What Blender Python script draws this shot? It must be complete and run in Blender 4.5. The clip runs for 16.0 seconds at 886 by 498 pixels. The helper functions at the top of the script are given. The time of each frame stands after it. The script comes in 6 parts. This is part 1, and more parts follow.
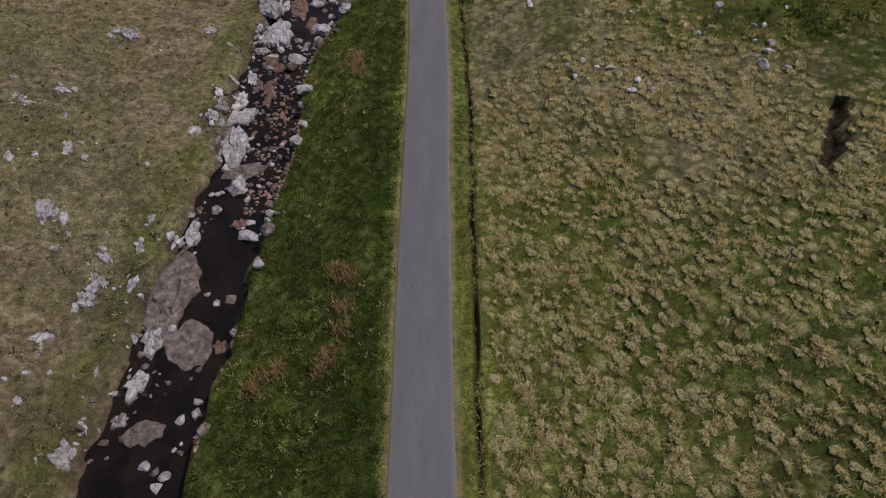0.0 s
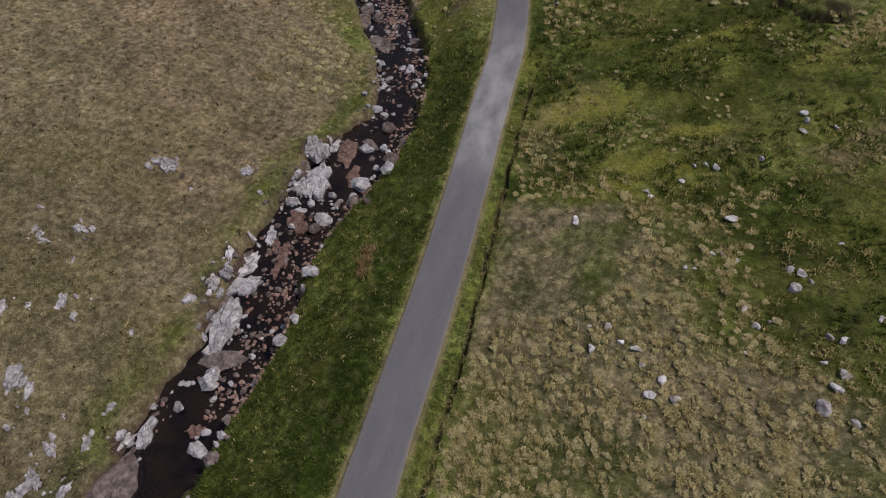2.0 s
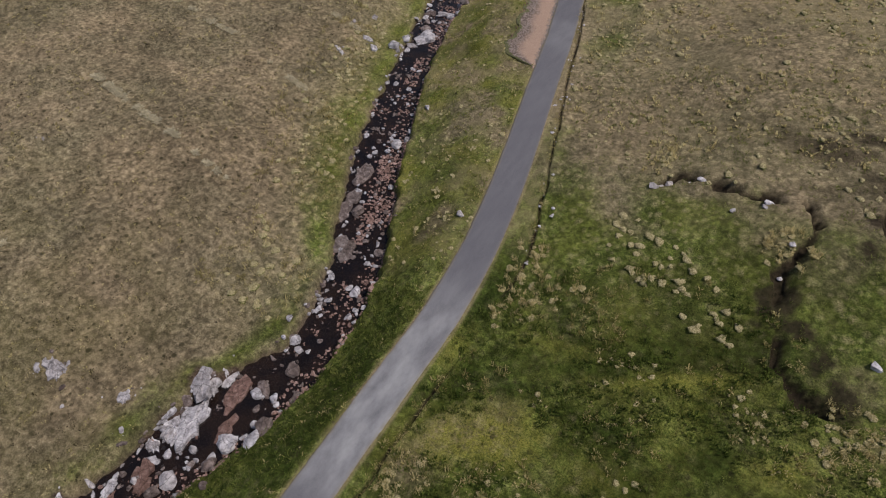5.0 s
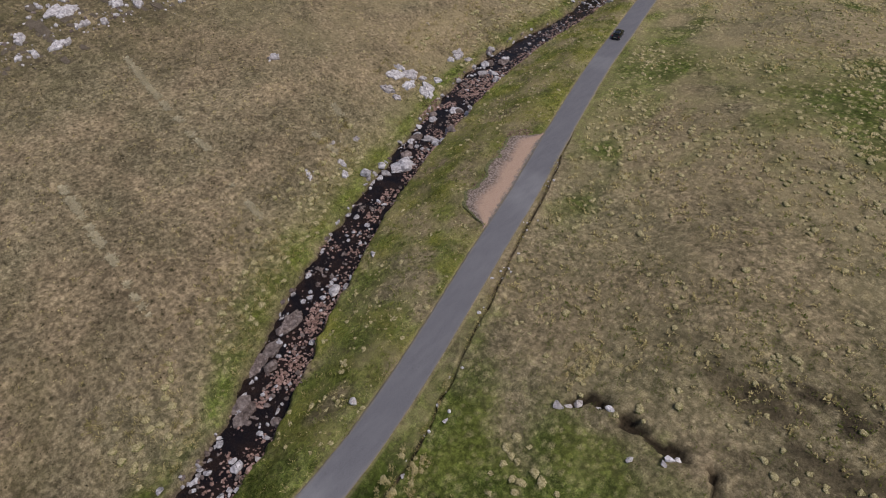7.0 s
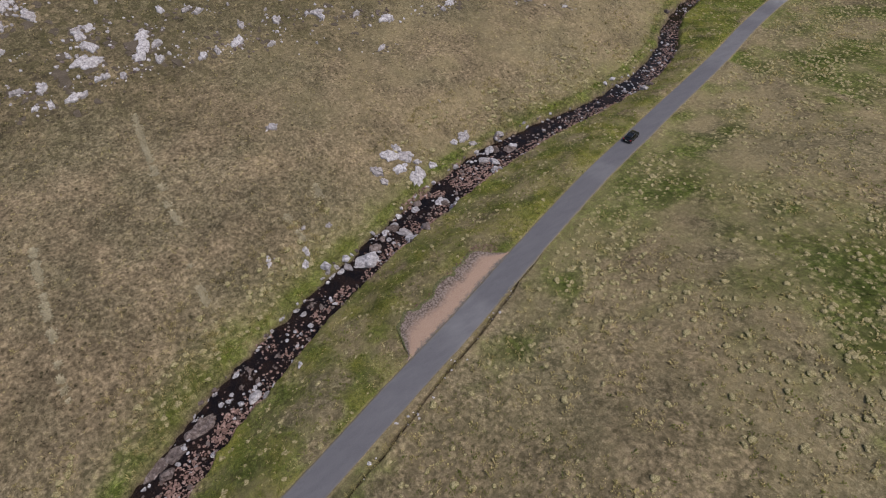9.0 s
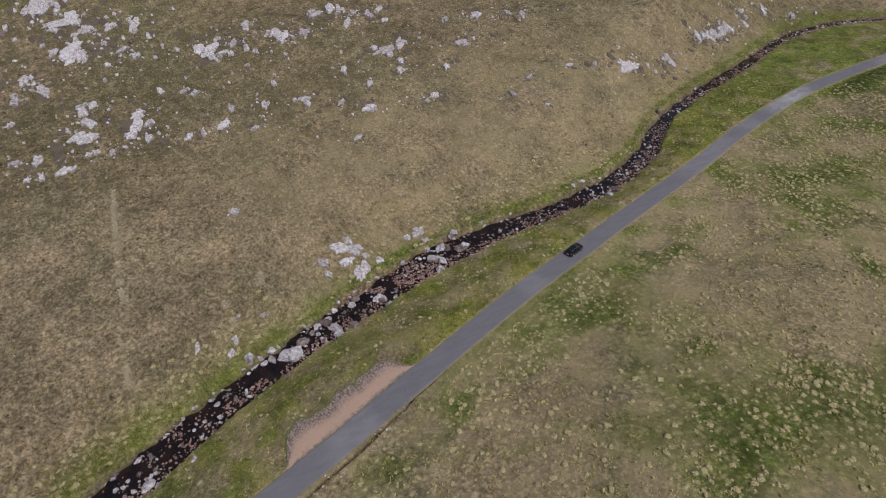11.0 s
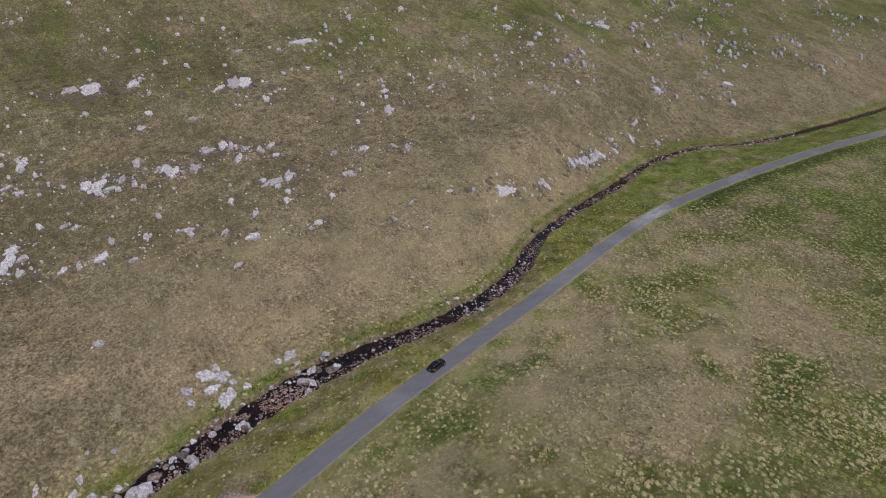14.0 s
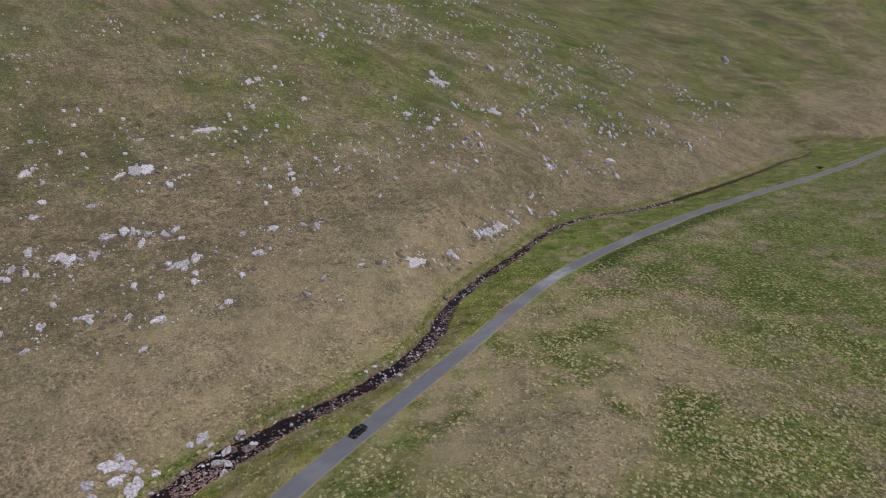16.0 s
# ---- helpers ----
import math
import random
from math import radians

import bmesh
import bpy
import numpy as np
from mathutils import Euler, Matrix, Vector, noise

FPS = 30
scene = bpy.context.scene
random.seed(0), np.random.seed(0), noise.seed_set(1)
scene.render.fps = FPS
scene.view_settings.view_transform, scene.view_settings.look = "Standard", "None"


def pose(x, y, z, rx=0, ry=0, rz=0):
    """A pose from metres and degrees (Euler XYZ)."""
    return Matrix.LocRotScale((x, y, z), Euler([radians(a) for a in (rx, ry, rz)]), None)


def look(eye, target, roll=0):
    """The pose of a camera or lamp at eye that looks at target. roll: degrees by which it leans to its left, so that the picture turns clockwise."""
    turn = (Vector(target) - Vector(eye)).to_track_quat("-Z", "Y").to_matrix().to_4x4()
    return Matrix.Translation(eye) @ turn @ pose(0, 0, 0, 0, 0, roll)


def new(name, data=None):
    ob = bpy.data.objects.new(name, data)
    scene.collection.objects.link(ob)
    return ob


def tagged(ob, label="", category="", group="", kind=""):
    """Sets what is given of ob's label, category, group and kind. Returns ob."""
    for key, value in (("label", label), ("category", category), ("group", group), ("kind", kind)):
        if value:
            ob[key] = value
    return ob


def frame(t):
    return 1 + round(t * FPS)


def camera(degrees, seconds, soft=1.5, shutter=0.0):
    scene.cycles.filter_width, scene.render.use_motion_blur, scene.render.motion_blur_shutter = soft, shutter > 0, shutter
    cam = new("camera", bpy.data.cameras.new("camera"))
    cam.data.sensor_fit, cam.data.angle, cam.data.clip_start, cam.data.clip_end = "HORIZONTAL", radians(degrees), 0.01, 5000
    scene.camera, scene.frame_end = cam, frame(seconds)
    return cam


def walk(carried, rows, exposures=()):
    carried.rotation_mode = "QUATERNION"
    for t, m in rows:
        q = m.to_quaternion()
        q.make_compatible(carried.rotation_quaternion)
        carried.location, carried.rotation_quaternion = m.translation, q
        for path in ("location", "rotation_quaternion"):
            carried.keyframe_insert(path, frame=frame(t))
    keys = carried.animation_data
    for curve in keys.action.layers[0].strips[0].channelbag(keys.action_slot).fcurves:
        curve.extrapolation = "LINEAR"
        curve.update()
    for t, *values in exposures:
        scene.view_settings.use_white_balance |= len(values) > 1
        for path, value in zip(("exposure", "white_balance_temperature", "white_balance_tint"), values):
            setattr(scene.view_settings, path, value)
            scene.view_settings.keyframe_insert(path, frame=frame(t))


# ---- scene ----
cam = camera(71.76, 16.0, soft=1.05)
# seconds, eye, target, roll
PATH = [
    (0.0, (0.00, 0.00, 35.52), (0.00, 38.20, -10.74), 0.13),
    (0.5, (1.55, 5.42, 37.51), (-0.63, 43.45, -8.85), 0.09),
    (1.0, (3.45, 10.76, 39.59), (-1.32, 48.71, -6.65), 0.08),
    (1.5, (5.53, 16.33, 41.74), (-1.94, 54.10, -4.28), 0.01),
    (2.0, (7.70, 22.12, 43.99), (-2.35, 59.48, -1.88), -0.03),
    (2.5, (9.91, 28.16, 46.23), (-2.52, 64.89, 0.45), -0.13),
    (3.0, (11.90, 34.20, 48.54), (-2.57, 70.20, 2.76), -0.02),
    (3.5, (14.12, 40.34, 50.74), (-2.35, 75.55, 5.04), -0.05),
    (4.0, (16.23, 46.59, 53.06), (-2.14, 81.07, 7.51), -0.05),
    (6.5, (24.37, 80.02, 65.53), (-2.32, 111.18, 21.75), -0.17),
    (7.0, (25.72, 86.75, 68.11), (-2.76, 117.33, 25.06), -0.22),
    (7.5, (26.79, 93.62, 70.44), (-3.34, 122.97, 27.65), -0.29),
    (8.0, (27.55, 100.74, 72.94), (-3.99, 128.41, 30.05), -0.43),
    (8.5, (28.11, 107.82, 75.39), (-4.75, 133.99, 32.56), -0.47),
    (9.0, (28.73, 115.09, 78.04), (-5.38, 139.77, 35.29), -0.59),
    (11.5, (39.70, 144.24, 90.54), (-0.83, 165.90, 51.97), -0.50),
    (12.0, (42.22, 147.84, 91.39), (0.77, 170.33, 54.30), -0.32),
    (12.5, (44.56, 150.39, 91.81), (2.43, 174.16, 56.31), -0.11),
    (13.0, (46.69, 152.03, 92.02), (4.21, 177.54, 58.19), 0.10),
    (13.5, (48.56, 153.05, 92.03), (5.91, 180.37, 59.86), 0.22),
    (14.0, (50.26, 153.04, 91.88), (7.74, 182.59, 61.56), 0.46),
    (14.5, (51.82, 152.74, 91.37), (9.62, 184.56, 62.96), 0.59),
    (15.0, (53.28, 151.93, 90.59), (11.61, 186.02, 64.11), 0.72),
    (15.5, (54.38, 150.58, 89.67), (13.42, 186.93, 65.16), 0.79),
    (16.0, (55.34, 148.64, 88.62), (15.24, 187.19, 66.12), 0.87),
]
walk(cam, [(t, look(e, a, r)) for t, e, a, r in PATH],
     exposures=[(0.0, -0.40, 6800, 10), (3.5, -0.25, 6800, 10), (6.5, -0.17, 6650, 10), (12.0, -0.18, 6450, 10), (16.0, -0.17, 6200, 10)])

# ---- light ----
SUN_WAY = Vector((0.46, 0.16, 0.87)).normalized()
world = bpy.data.worlds.new("sky")
scene.world = world
world.use_nodes = True
wn = world.node_tree.nodes
sky = wn.new("ShaderNodeTexSky")
sky.sky_type, sky.sun_disc = "NISHITA", False
sky.sun_elevation, sky.sun_rotation = math.asin(SUN_WAY.z), math.atan2(SUN_WAY.x, SUN_WAY.y)
sky.air_density, sky.dust_density = 1.0, 2.5
world.node_tree.links.new(sky.outputs["Color"], wn["Background"].inputs["Color"])
wn["Background"].inputs["Strength"].default_value = 0.10
sun = new("sun", bpy.data.lights.new("sun", "SUN"))
sun.data.energy, sun.data.angle, sun.data.color = 2.75, radians(1.0), (1.0, 0.95, 0.86)
sun.matrix_world = look(SUN_WAY * 300, (0, 0, 0))
scene.view_settings.exposure = 0.0

# ---- materials ----
def shader(name, rough=0.9, spec=0.3):
    m = bpy.data.materials.new(name)
    m.use_nodes = True
    nt = m.node_tree
    b = nt.nodes["Principled BSDF"]
    b.inputs["Roughness"].default_value = rough
    b.inputs["Specular IOR Level"].default_value = spec
    return m, nt, b


def place(nt):
    return nt.nodes.new("ShaderNodeTexCoord").outputs["Object"]


def grain(nt, size, detail=4.0, rough=0.6, where=None, stretch=None):
    """Noise whose blotches are about that many metres across."""
    n = nt.nodes.new("ShaderNodeTexNoise")
    n.inputs["Scale"].default_value, n.inputs["Detail"].default_value, n.inputs["Roughness"].default_value = 0.5 / size, detail, rough
    where = where or place(nt)
    if stretch:
        mp = nt.nodes.new("ShaderNodeMapping")
        mp.inputs["Scale"].default_value = stretch
        nt.links.new(where, mp.inputs["Vector"])
        where = mp.outputs["Vector"]
    nt.links.new(where, n.inputs["Vector"])
    return n.outputs["Fac"]


def ramp(nt, fac, *stops):
    r = nt.nodes.new("ShaderNodeValToRGB")
    while len(r.color_ramp.elements) < len(stops):
        r.color_ramp.elements.new(0.5)
    for e, (p, c) in zip(r.color_ramp.elements, stops):
        e.position, e.color = p, (*c, 1) if not isinstance(c, (int, float)) else (c, c, c, 1)
    nt.links.new(fac, r.inputs["Fac"])
    return r.outputs["Color"]


def mix(nt, fac, a, b, kind="MIX"):
    n = nt.nodes.new("ShaderNodeMix")
    n.data_type, n.blend_type = "RGBA", kind
    for sock, v in ((n.inputs[0], fac), (n.inputs[6], a), (n.inputs[7], b)):
        if hasattr(v, "is_linked"):
            nt.links.new(v, sock)
        elif isinstance(v, (int, float)):
            sock.default_value = v
        else:
            sock.default_value = (*v, 1)
    return n.outputs[2]


def calc(nt, op, a, b):
    n = nt.nodes.new("ShaderNodeMath")
    n.operation, n.use_clamp = op, True
    for sock, v in ((n.inputs[0], a), (n.inputs[1], b)):
        if isinstance(v, (int, float)):
            sock.default_value = v
        else:
            nt.links.new(v, sock)
    return n.outputs[0]


def bump(nt, b, fac, depth, strength=1.0):
    n = nt.nodes.new("ShaderNodeBump")
    n.inputs["Distance"].default_value, n.inputs["Strength"].default_value = depth, strength
    nt.links.new(fac, n.inputs["Height"])
    nt.links.new(n.outputs["Normal"], b.inputs["Normal"])


def attribute(nt, name):
    a = nt.nodes.new("ShaderNodeAttribute")
    a.attribute_name = name
    return a


def make_turf():
    m, nt, b = shader("moor_turf", 0.95, 0.1)
    cover = nt.nodes.new("ShaderNodeSeparateColor")
    nt.links.new(attribute(nt, "cover").outputs["Color"], cover.inputs["Color"])
    lush, bare, bed = cover.outputs
    wear = nt.nodes.new("ShaderNodeSeparateColor")
    nt.links.new(attribute(nt, "wear").outputs["Color"], wear.inputs["Color"])
    worn, tussocky, deep = wear.outputs
    fine, clump, patchy, wide = grain(nt, 0.10, 6, 0.85), grain(nt, 0.50, 8, 0.9), grain(nt, 2.6, 8, 0.8), grain(nt, 14.0, 6, 0.6)
    # dry turf: bleached blades, dark heathery specks, browner and greener patches
    hay = ramp(nt, fine, (0.40, (0.120, 0.096, 0.058)), (0.50, (0.210, 0.172, 0.112)), (0.60, (0.330, 0.280, 0.195)))
    hay = mix(nt, ramp(nt, clump, (0.39, 0.8), (0.44, 0.0)), hay, (0.055, 0.046, 0.026))
    hay = mix(nt, ramp(nt, patchy, (0.50, 0.0), (0.62, 0.4)), hay, (0.150, 0.128, 0.070))
    hay = mix(nt, ramp(nt, wide, (0.42, 0.0), (0.56, 0.6)), hay, (0.225, 0.165, 0.112))
    # green turf: three depths of green with yellow moss and dry blades
    green = ramp(nt, fine, (0.40, (0.038, 0.056, 0.011)), (0.50, (0.096, 0.122, 0.029)), (0.60, (0.185, 0.205, 0.054)))
    green = mix(nt, ramp(nt, clump, (0.39, 0.7), (0.44, 0.0)), green, (0.020, 0.034, 0.008))
    green = mix(nt, ramp(nt, grain(nt, 4.2, 4), (0.48, 0.0), (0.58, 0.6)), green, (0.108, 0.118, 0.026))
    green = mix(nt, ramp(nt, patchy, (0.54, 0.0), (0.62, 0.3)), green, (0.220, 0.195, 0.095))
    green = mix(nt, calc(nt, "MULTIPLY", deep, 0.8), green, (0.019, 0.037, 0.005))
    patch = calc(nt, "ADD", lush, calc(nt, "SUBTRACT", ramp(nt, patchy, (0.40, 0.0), (0.62, 0.36)), 0.18))
    col = mix(nt, ramp(nt, patch, (0.30, 0.0), (0.66, 1.0)), hay, green)
    col = mix(nt, calc(nt, "MULTIPLY", deep, 0.45), col, (0.034, 0.050, 0.009))
    for n, lo, hi in ((grain(nt, 0.30, 2, 0.5), 0.74, 1.28), (grain(nt, 0.45, 5, 0.85), 0.78, 1.22), (grain(nt, 0.95, 4, 0.8), 0.78, 1.21), (grain(nt, 1.8, 3, 0.7), 0.87, 1.12), (patchy, 0.86, 1.14), (grain(nt, 7.0, 5), 0.84, 1.16)):
        col = mix(nt, 1.0, col, ramp(nt, n, (0.40, lo), (0.60, hi)), "MULTIPLY")
    # heath: olive-brown mats broken into ragged dark patches; moss: vivid yellow-green
    sward = nt.nodes.new("ShaderNodeSeparateColor")
    nt.links.new(attribute(nt, "sward").outputs["Color"], sward.inputs["Color"])
    heath, moss, ledge = sward.outputs
    ragged = ramp(nt, grain(nt, 1.7, 9, 0.75), (0.44, 1.0), (0.54, 0.25))
    col = mix(nt, calc(nt, "MULTIPLY", heath, ragged), col, ramp(nt, fine, (0.40, (0.036, 0.033, 0.016)), (0.60, (0.150, 0.132, 0.070))))
    col = mix(nt, calc(nt, "MULTIPLY", moss, ramp(nt, clump, (0.42, 0.3), (0.53, 1.0))), col, ramp(nt, fine, (0.40, (0.090, 0.100, 0.015)), (0.60, (0.350, 0.325, 0.075))))
    # small ledges as dark streaks, their shade and crevices put into the colour
    step = ramp(nt, grain(nt, 1.3, 7, 0.75, stretch=(1.3, 0.6, 1)), (0.40, 0.92), (0.46, 0.0))
    col = mix(nt, calc(nt, "MULTIPLY", ledge, step), col, (0.060, 0.046, 0.036))
    # small dark heather clumps and hollows scattered through the dry turf
    for size, lo, hi, keep_from in ((1.7, 0.13, 0.22, 0.58), (0.9, 0.15, 0.26, 0.68)):
        v = nt.nodes.new("ShaderNodeTexVoronoi")
        v.inputs["Scale"].default_value = 1 / size
        nt.links.new(mix(nt, 0.5, place(nt), nt.nodes.new("ShaderNodeTexNoise").outputs["Color"], "ADD"), v.inputs["Vector"])
        pick = nt.nodes.new("ShaderNodeSeparateColor")
        nt.links.new(v.outputs["Color"], pick.inputs["Color"])
        spot = calc(nt, "MULTIPLY", ramp(nt, v.outputs["Distance"], (lo, 1.0), (hi, 0.0)), ramp(nt, pick.outputs[1], (keep_from, 0.0), (keep_from + 0.10, 0.9)))
        spot = calc(nt, "MULTIPLY", spot, ramp(nt, wide, (0.42, 0.5), (0.56, 1.0)))
        col = mix(nt, calc(nt, "MULTIPLY", spot, calc(nt, "SUBTRACT", 1.0, tussocky)), col, (0.030, 0.028, 0.012))
    # tussocks: bleached crowns; dark green between them, with the gaps' shade in it
    cells = []
    for size, shift in ((1.35, 0.0), (0.75, 7.3)):
        warp = mix(nt, 0.16 * size, place(nt), nt.nodes.new("ShaderNodeTexNoise").outputs["Color"], "ADD")
        mp = nt.nodes.new("ShaderNodeMapping")
        mp.inputs["Location"].default_value = (shift, shift, shift)
        nt.links.new(warp, mp.inputs["Vector"])
        v = nt.nodes.new("ShaderNodeTexVoronoi")
        v.inputs["Scale"].default_value, v.inputs["Randomness"].default_value = 1 / size, 1.0
        nt.links.new(mp.outputs["Vector"], v.inputs["Vector"])
        keep = nt.nodes.new("ShaderNodeSeparateColor")
        nt.links.new(v.outputs["Color"], keep.inputs["Color"])
        crown = ramp(nt, v.outputs["Distance"], (0.10, 1.0), (0.52, 0.0))
        cells.append((crown, keep.outputs[0]))
    crown = calc(nt, "MAXIMUM", calc(nt, "MULTIPLY", cells[0][0], ramp(nt, cells[0][1], (0.25, 0.0), (0.6, 1.0))),
                 calc(nt, "MULTIPLY", cells[1][0], ramp(nt, cells[1][1], (0.45, 0.0), (0.75, 0.8))))
    shag = calc(nt, "MULTIPLY", calc(nt, "MULTIPLY", crown, tussocky), ramp(nt, fine, (0.40, 0.35), (0.52, 1.0)))
    straw = ramp(nt, fine, (0.40, (0.210, 0.180, 0.085)), (0.60, (0.540, 0.465, 0.275)))
    between = calc(nt, "MULTIPLY", ramp(nt, crown, (0.0, 0.35), (0.25, 0.0)), tussocky)
    col = mix(nt, between, col, (0.032, 0.052, 0.010))
    col = mix(nt, shag, col, straw)
    col = mix(nt, calc(nt, "MULTIPLY", worn, 0.85), col, ramp(nt, fine, (0.3, (0.215, 0.170, 0.092)), (0.7, (0.420, 0.348, 0.212))))
    peat = ramp(nt, grain(nt, 0.25, 5), (0.3, (0.012, 0.009, 0.007)), (0.7, (0.055, 0.040, 0.028)))
    col = mix(nt, bare, col, peat)
    gravel = ramp(nt, grain(nt, 0.11, 5, 0.75), (0.30, (0.012, 0.009, 0.009)), (0.50, (0.085, 0.055, 0.045)), (0.72, (0.250, 0.190, 0.170)))
    col = mix(nt, bed, col, gravel)
    nt.links.new(col, b.inputs["Base Color"])
    h = mix(nt, 0.5, clump, fine)
    h = mix(nt, calc(nt, "MULTIPLY", tussocky, 0.55), h, crown)
    bump(nt, b, h, 0.55, 0.75)
    return m


def make_tarmac():
    m, nt, b = shader("worn_tarmac", 0.85, 0.3)
    col = ramp(nt, grain(nt, 0.05, 3, 0.8), (0.3, (0.092, 0.090, 0.108)), (0.7, (0.152, 0.149, 0.176)))
    along = attribute(nt, "along").outputs["Color"]
    s = nt.nodes.new("ShaderNodeSeparateColor")
    nt.links.new(along, s.inputs["Color"])
    pale, edge, _ = s.outputs
    streak = grain(nt, 1.2, 5, 0.6, stretch=(2.4, 0.5, 1))
    col = mix(nt, ramp(nt, streak, (0.40, 0.0), (0.70, 0.35)), col, (0.185, 0.181, 0.205))
    scuff = calc(nt, "MULTIPLY", pale, ramp(nt, grain(nt, 1.6, 6, 0.62, stretch=(1.6, 0.7, 1)), (0.30, 0.1), (0.70, 1.0)))
    col = mix(nt, scuff, col, (0.320, 0.322, 0.350))
    dirt = calc(nt, "MULTIPLY", edge, ramp(nt, grain(nt, 0.35, 5), (0.30, 0.2), (0.60, 1.0)))
    col = mix(nt, dirt, col, (0.215, 0.180, 0.125))
    nt.links.new(col, b.inputs["Base Color"])
    bump(nt, b, grain(nt, 0.04, 3, 0.8), 0.02, 0.6)
    return m


def make_water():
    m, nt, b = shader("peaty_water", 0.06, 0.5)
    col = ramp(nt, grain(nt, 1.3, 4), (0.42, (0.008, 0.006, 0.007)), (0.58, (0.020, 0.012, 0.010)))
    nt.links.new(col, b.inputs["Base Color"])
    b.inputs["IOR"].default_value = 1.33
    nt.links.new(ramp(nt, grain(nt, 1.9, 4), (0.35, 0.93), (0.70, 0.72)), b.inputs["Alpha"])
    bump(nt, b, grain(nt, 0.35, 4), 0.05, 0.35)
    return m


def make_stone(name, dark, mid, pale, cracked=0.6):
    m, nt, b = shader(name, 0.88, 0.25)
    info = nt.nodes.new("ShaderNodeObjectInfo").outputs["Random"]
    isl = nt.nodes.new("ShaderNodeNewGeometry").outputs["Random Per Island"]
    c = ramp(nt, grain(nt, 0.30, 6, 0.65, where=nt.nodes.new("ShaderNodeNewGeometry").outputs["Position"]), (0.28, dark), (0.50, mid), (0.70, pale))
    lichen = ramp(nt, grain(nt, 0.16, 4, 0.7, where=nt.nodes.new("ShaderNodeNewGeometry").outputs["Position"]), (0.55, 0.0), (0.68, 0.35))
    c = mix(nt, lichen, c, tuple(0.6 * v + 0.02 for v in mid))
    for r in (info, isl):
        c = mix(nt, 1.0, c, ramp(nt, r, (0.0, (0.74, 0.71, 0.70)), (0.5, (0.98, 0.97, 0.98)), (1.0, (1.12, 1.12, 1.15))), "MULTIPLY")
    cell = nt.nodes.new("ShaderNodeTexVoronoi")
    cell.feature = "DISTANCE_TO_EDGE"
    cell.inputs["Scale"].default_value = 0.75
    world_at = nt.nodes.new("ShaderNodeNewGeometry").outputs["Position"]
    nt.links.new(mix(nt, 0.35, world_at, nt.nodes.new("ShaderNodeTexNoise").outputs["Color"], "ADD"), cell.inputs["Vector"])
    c = mix(nt, ramp(nt, cell.outputs["Distance"], (0.010, cracked), (0.03, 0.0)), c, tuple(0.5 * v for v in dark))
    nt.links.new(c, b.inputs["Base Color"])
    bump(nt, b, grain(nt, 0.14, 5, 0.7, where=world_at), 0.06, 0.8)
    return m


def make_blades(name, low, high):
    m, nt, b = shader(name, 0.8, 0.2)
    a = attribute(nt, "tint").outputs["Fac"]
    isl = nt.nodes.new("ShaderNodeNewGeometry").outputs["Random Per Island"]
    c = mix(nt, a, low, high)
    c = mix(nt, 1.0, c, ramp(nt, isl, (0.0, 0.70), (1.0, 1.25)), "MULTIPLY")
    nt.links.new(c, b.inputs["Base Color"])
    glow = nt.nodes.new("ShaderNodeBsdfTranslucent")
    nt.links.new(c, glow.inputs["Color"])
    both = nt.nodes.new("ShaderNodeMixShader")
    both.inputs[0].default_value = 0.5
    nt.links.new(b.outputs[0], both.inputs[1])
    nt.links.new(glow.outputs[0], both.inputs[2])
    nt.links.new(both.outputs[0], nt.nodes["Material Output"].inputs["Surface"])
    return m


def make_gravel(name, a, c, e):
    m, nt, b = shader(name, 0.95, 0.2)
    col = ramp(nt, grain(nt, 0.09, 5, 0.75), (0.30, a), (0.50, c), (0.72, e))
    col = mix(nt, ramp(nt, grain(nt, 1.5, 4), (0.4, 0.0), (0.7, 0.5)), col, a)
    nt.links.new(col, b.inputs["Base Color"])
    bump(nt, b, grain(nt, 0.1, 4, 0.7), 0.05)
    return m


TURF, TARMAC, WATER = make_turf(), make_tarmac(), make_water()
PALE_STONE = make_stone("pale_stone", (0.16, 0.145, 0.15), (0.47, 0.45, 0.475), (0.70, 0.68, 0.71))
LILAC_STONE = make_stone("lilac_stone", (0.11, 0.10, 0.107), (0.37, 0.355, 0.38), (0.60, 0.58, 0.61))
RED_STONE = make_stone("red_stone", (0.075, 0.046, 0.040), (0.250, 0.158, 0.136), (0.430, 0.315, 0.285))
GREY_STONE = make_stone("wet_grey_stone", (0.045, 0.034, 0.033), (0.150, 0.118, 0.112), (0.300, 0.255, 0.245))
WET_SLAB = make_stone("wet_slab", (0.040, 0.031, 0.030), (0.150, 0.122, 0.118), (0.290, 0.250, 0.245), 0.0)
SOIL = make_gravel("bare_soil", (0.050, 0.040, 0.032), (0.120, 0.097, 0.078), (0.220, 0.185, 0.155))
RED_SLAB = make_stone("wet_red_slab", (0.040, 0.024, 0.021), (0.155, 0.092, 0.078), (0.280, 0.190, 0.170))
RUST = make_blades("rusty_blades", (0.200, 0.118, 0.055), (0.470, 0.335, 0.195))
BLEACHED = make_blades("bleached_blades", (0.500, 0.445, 0.325), (0.700, 0.635, 0.490))
STRAW = make_blades("straw_blades", (0.225, 0.195, 0.070), (0.640, 0.540, 0.300))
HEATHER = make_blades("heather_sprigs", (0.022, 0.019, 0.010), (0.060, 0.050, 0.024))
GREEN = make_blades("green_blades", (0.055, 0.080, 0.014), (0.245, 0.262, 0.072))
DEEP_GREEN = make_blades("deep_green_blades", (0.028, 0.052, 0.007), (0.155, 0.190, 0.040))


